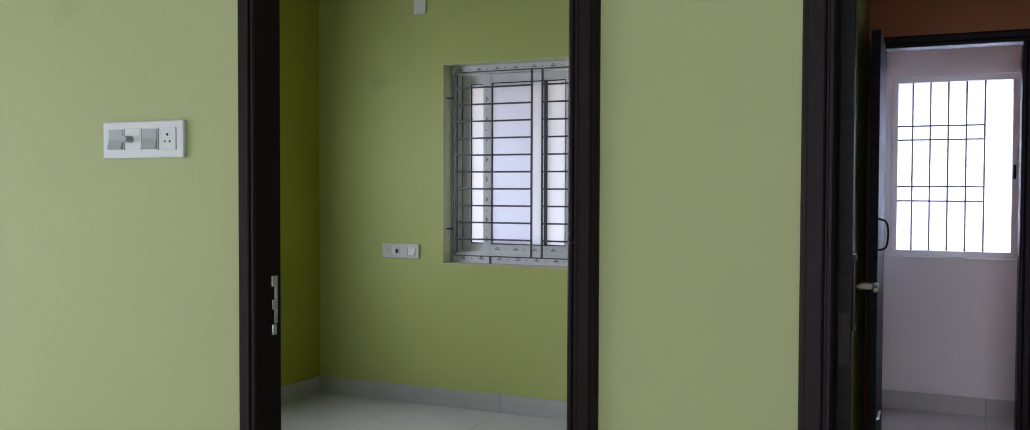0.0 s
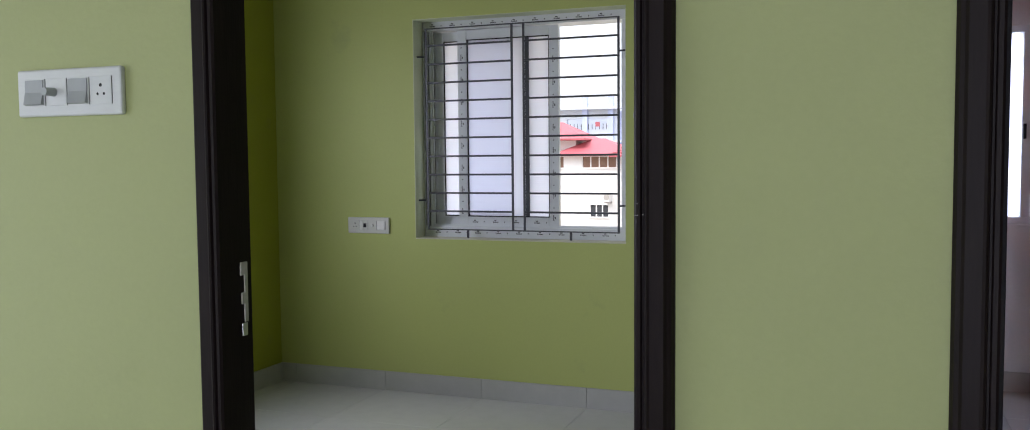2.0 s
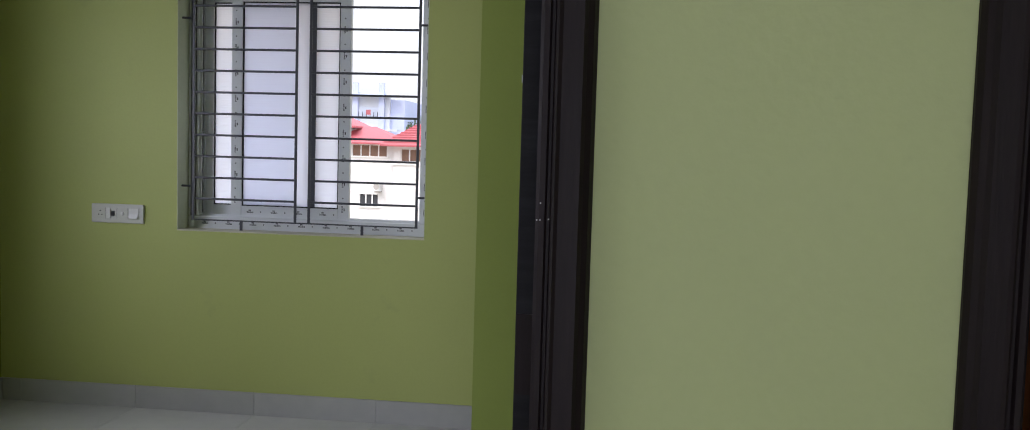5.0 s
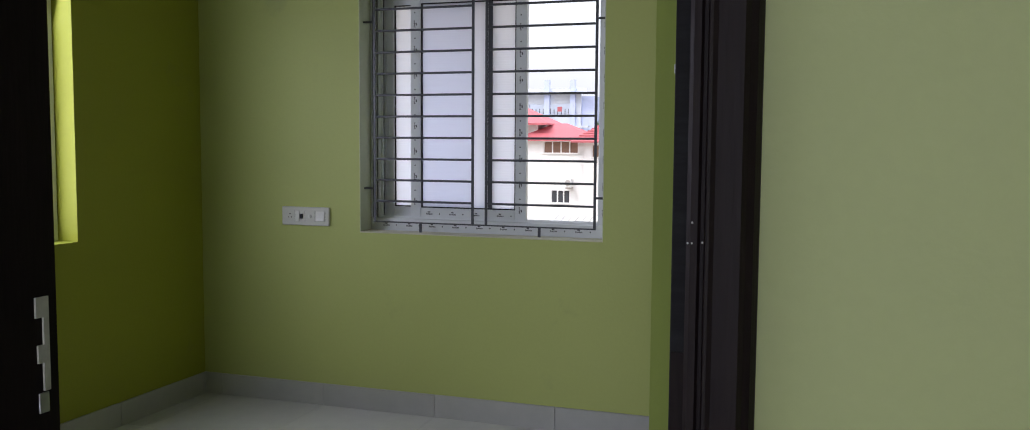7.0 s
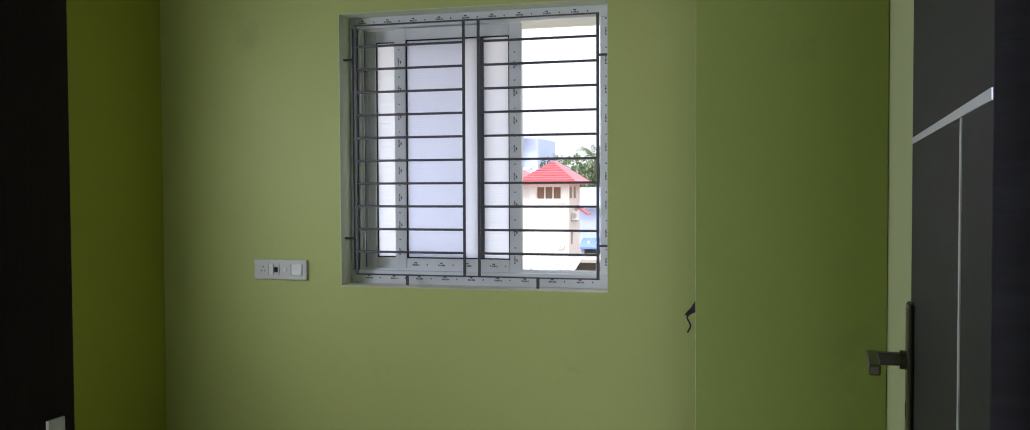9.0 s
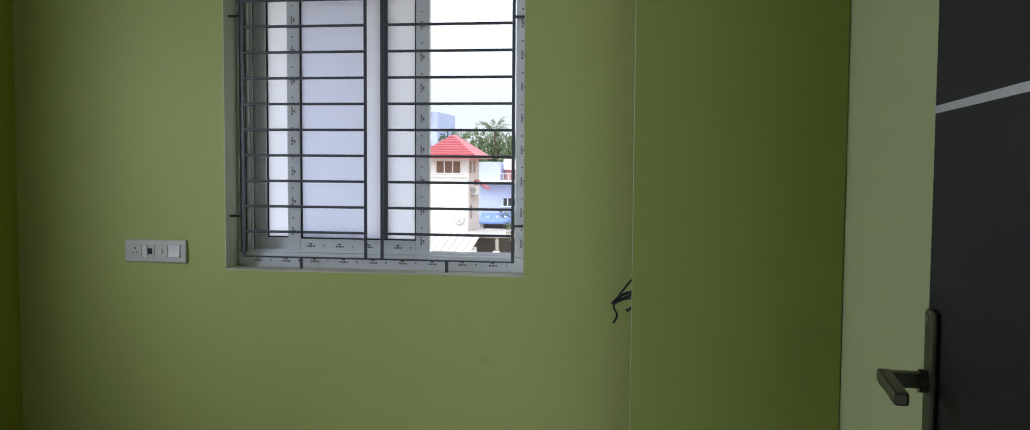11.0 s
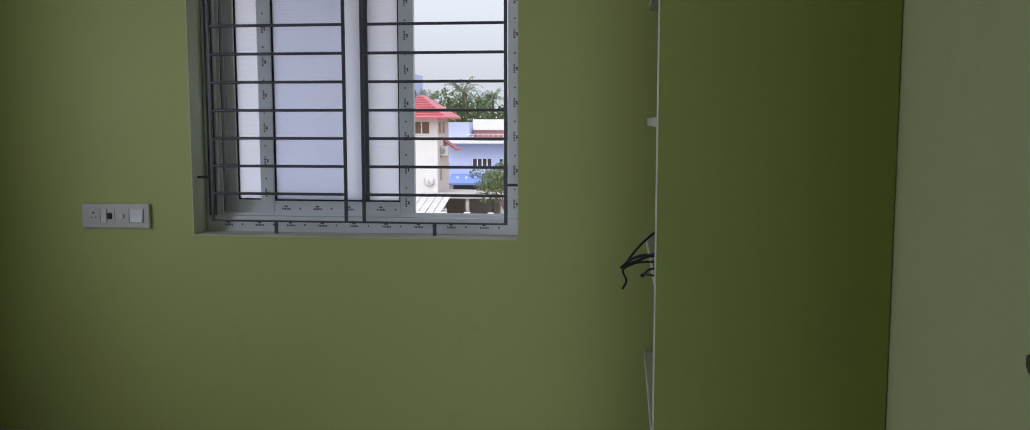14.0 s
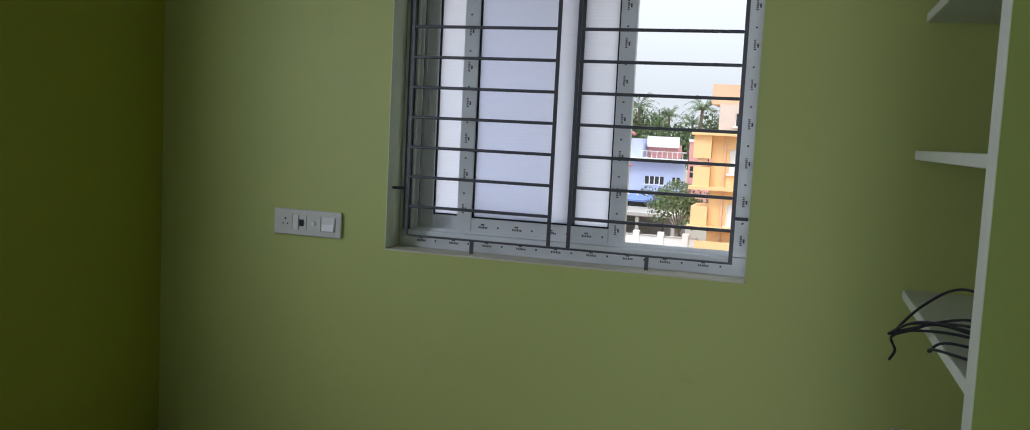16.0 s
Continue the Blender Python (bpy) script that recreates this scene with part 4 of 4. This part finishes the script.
for i in range(24):
    x, dz = -15.7 + i * 0.21, 0.05 * (i % 2)
    part("roof_sheet", prism(bmesh.new(), [(49.7, -3.78 + dz), (49.7, -3.72 + dz), (53.2, -2.95 + dz), (53.2, -3.01 + dz)], "x", x, x + 0.205), TIN, sh)
cp = thing("carport", "grey flat-roofed carport beside the blue house", "carport")
part("roof", B(-13.0, -8.2, 58, 63, -3.55, -3.35), CONCRETE, cp)
part("back", B(-13.0, -8.2, 63.0, 63.2, -5.2, -3.6), CONCRETE, cp)
for x in (-12.8, -10.6, -8.4):
    part("post", B(x - 0.1, x + 0.1, 58.1, 58.3, -5.2, -3.56), CONCRETE, cp)


# ---- plants outside ----
def leaf_cloud(bm, rnd, c, r, n, size):
    for _ in range(n):
        while True:
            p = Vector((rnd.uniform(-1, 1), rnd.uniform(-1, 1), rnd.uniform(-1, 1)))
            if 0.25 < p.length < 1:
                break
        p = Vector((c[0] + p.x * r[0], c[1] + p.y * r[1], c[2] + p.z * r[2]))
        q = Euler((rnd.uniform(0, 6.3), rnd.uniform(0, 6.3), rnd.uniform(0, 6.3))).to_matrix()
        s = size * rnd.uniform(0.6, 1.3)
        vs = [bm.verts.new(p + q @ Vector(v) * s) for v in ((-0.5, 0, 0), (0, -0.28, 0.08), (0.6, 0, 0), (0, 0.28, 0.08))]
        bm.faces.new(vs)
    return bm


def tree(x, y, base, height, spread, seed, label):
    rnd = random.Random(seed)
    t = thing("tree", label, "tree")
    tr = bmesh.new()
    fork = base + height * 0.45
    tube(tr, smooth([(x, y, base), (x + 0.1, y, base + height * 0.25), (x, y, fork)], 4), height * 0.022)
    cr = bmesh.new()
    for k in range(11):
        a = k * 2.4 + rnd.uniform(-0.4, 0.4)
        d = spread * rnd.uniform(0.25, 0.85)
        tip = Vector((x + d * math.cos(a), y + d * math.sin(a), fork + height * rnd.uniform(0.1, 0.5)))
        tube(tr, smooth([(x, y, fork - 0.2), ((x + tip.x) / 2, (y + tip.y) / 2, fork + (tip.z - fork) * 0.6), tip], 3), height * 0.009)
        s = spread * rnd.uniform(0.3, 0.5)
        leaf_cloud(cr, rnd, tip, (s, s, s * 0.75), 150, spread * 0.11)
    part("trunk", tr, BARK, t)
    part("crown", cr, LEAVES, t)
    return t


def palm(seed):
    rnd = random.Random(seed)
    t = thing("palm_tree", "tall coconut palm with drooping feathered fronds", "palm tree", "coconut palms")
    part("trunk", tube(bmesh.new(), smooth([(0, 0, -8), (0.3, 0, -4), (0.1, 0, 0)], 6), 0.17, 8), BARK, t)
    cr = bmesh.new()
    for k in range(26):
        a = k * 2.39996 + rnd.uniform(-0.2, 0.2)
        up = rnd.uniform(0.3, 2.3)
        L = rnd.uniform(2.6, 3.5)
        d = Vector((math.cos(a), math.sin(a), 0))
        side = Vector((-d.y, d.x, 0))
        prev = Vector((0, 0, 0))
        for j in range(1, 17):
            s = j / 16
            p = d * (L * (s - 0.15 * s * s) * (0.55 + 0.45 * math.cos(up * 0.7))) + Vector((0, 0, L * (up * 0.55 * s - 0.8 * s * s)))
            w = 0.5 * math.sin(math.pi * min(1, s * 0.85 + 0.12)) * rnd.uniform(0.8, 1.1)
            for sg in (-1, 1):
                e = p + side * sg * w * 0.8 + d * 0.25 - Vector((0, 0, w * 0.65))
                bmv = [cr.verts.new(v) for v in (prev, prev.lerp(p, 0.55), e)]
                cr.faces.new(bmv)
            prev = p
    part("crown", cr, PALM, t)
    return t


p0 = palm(3)
p0.matrix_world = pose(-18.2, 100, 4.4)
for x, y, z, r, s in ((-14.8, 99, 3.6, 70, 0.75), (-11.2, 98, 4.4, 150, 0.95), (-22.5, 103, 3.6, 220, 0.9), (-16.6, 106, 3.2, 20, 0.8), (-12.9, 104, 3.0, 300, 0.8), (-8.5, 102, 3.8, 110, 0.9)):
    c = copy_thing(p0, pose(x, y, z, 0, 0, r))
    c.scale = (s, s, s)
rw = random.Random(11)
wood = bmesh.new()
for i in range(60):
    x = -34 + i * 0.6 + rw.uniform(-0.6, 0.6)
    leaf_cloud(wood, rw, (x, 99 + rw.uniform(-2, 6), 0.9 + rw.uniform(-0.9, 1.5)), (1.6, 1.6, 2.4), 300, 0.40)
tagged(part("distant_trees", wood, LEAVES), "dense green belt of trees behind the houses", "trees", kind="stuff")
tree(-7.0, 49.5, -5.2, 3.9, 1.5, 5, "leafy green tree beside the orange house")
tree(-9.6, 62, -5.2, 3.3, 1.2, 8, "small green tree by the blue house porch")
tree(-10.4, 74.0, -5.2, 3.4, 1.3, 9, "green tree beside the blue house")

# ---- floor tiles, last ----
TILES = {}


def tile_field(x0, x1, y0, y1, first=None):
    y = y1
    while y > y0 + 0.01:
        ya = max(y - PITCH, y0)
        x = x0
        while x < x1 - 0.01:
            xb = min(first if first and x == x0 else x + PITCH, x1)
            key = (round(xb - x, 3), round(y - ya, 3))
            if key not in TILES:
                bm = box(bmesh.new(), 0.001, key[0] - 0.001, 0.001, key[1] - 0.001, -0.004, 0.0, 0.0006)
                me = bpy.data.meshes.new("floor_tile")
                bm.to_mesh(me)
                bm.free()
                me.materials.append(TILE)
                TILES[key] = me
            ob = new("floor_tile", TILES[key])
            ob.location = (x, ya, 0)
            ob.parent = floor
            x = xb
        y = ya


tile_field(XL, XR, YH2, YW, -3.273)
tile_field(XR2, HX1, YH2, YW)
tile_field(XR2, 1.7, YW + 0.1, 5.9)
tile_field(HX0, HX1, HY0, YH)
tile_field(D1[0] + 0.07, D1[1] - 0.07, YH, YH2)
tile_field(D2[0] + 0.07, D2[1] - 0.07, YH, YH2)
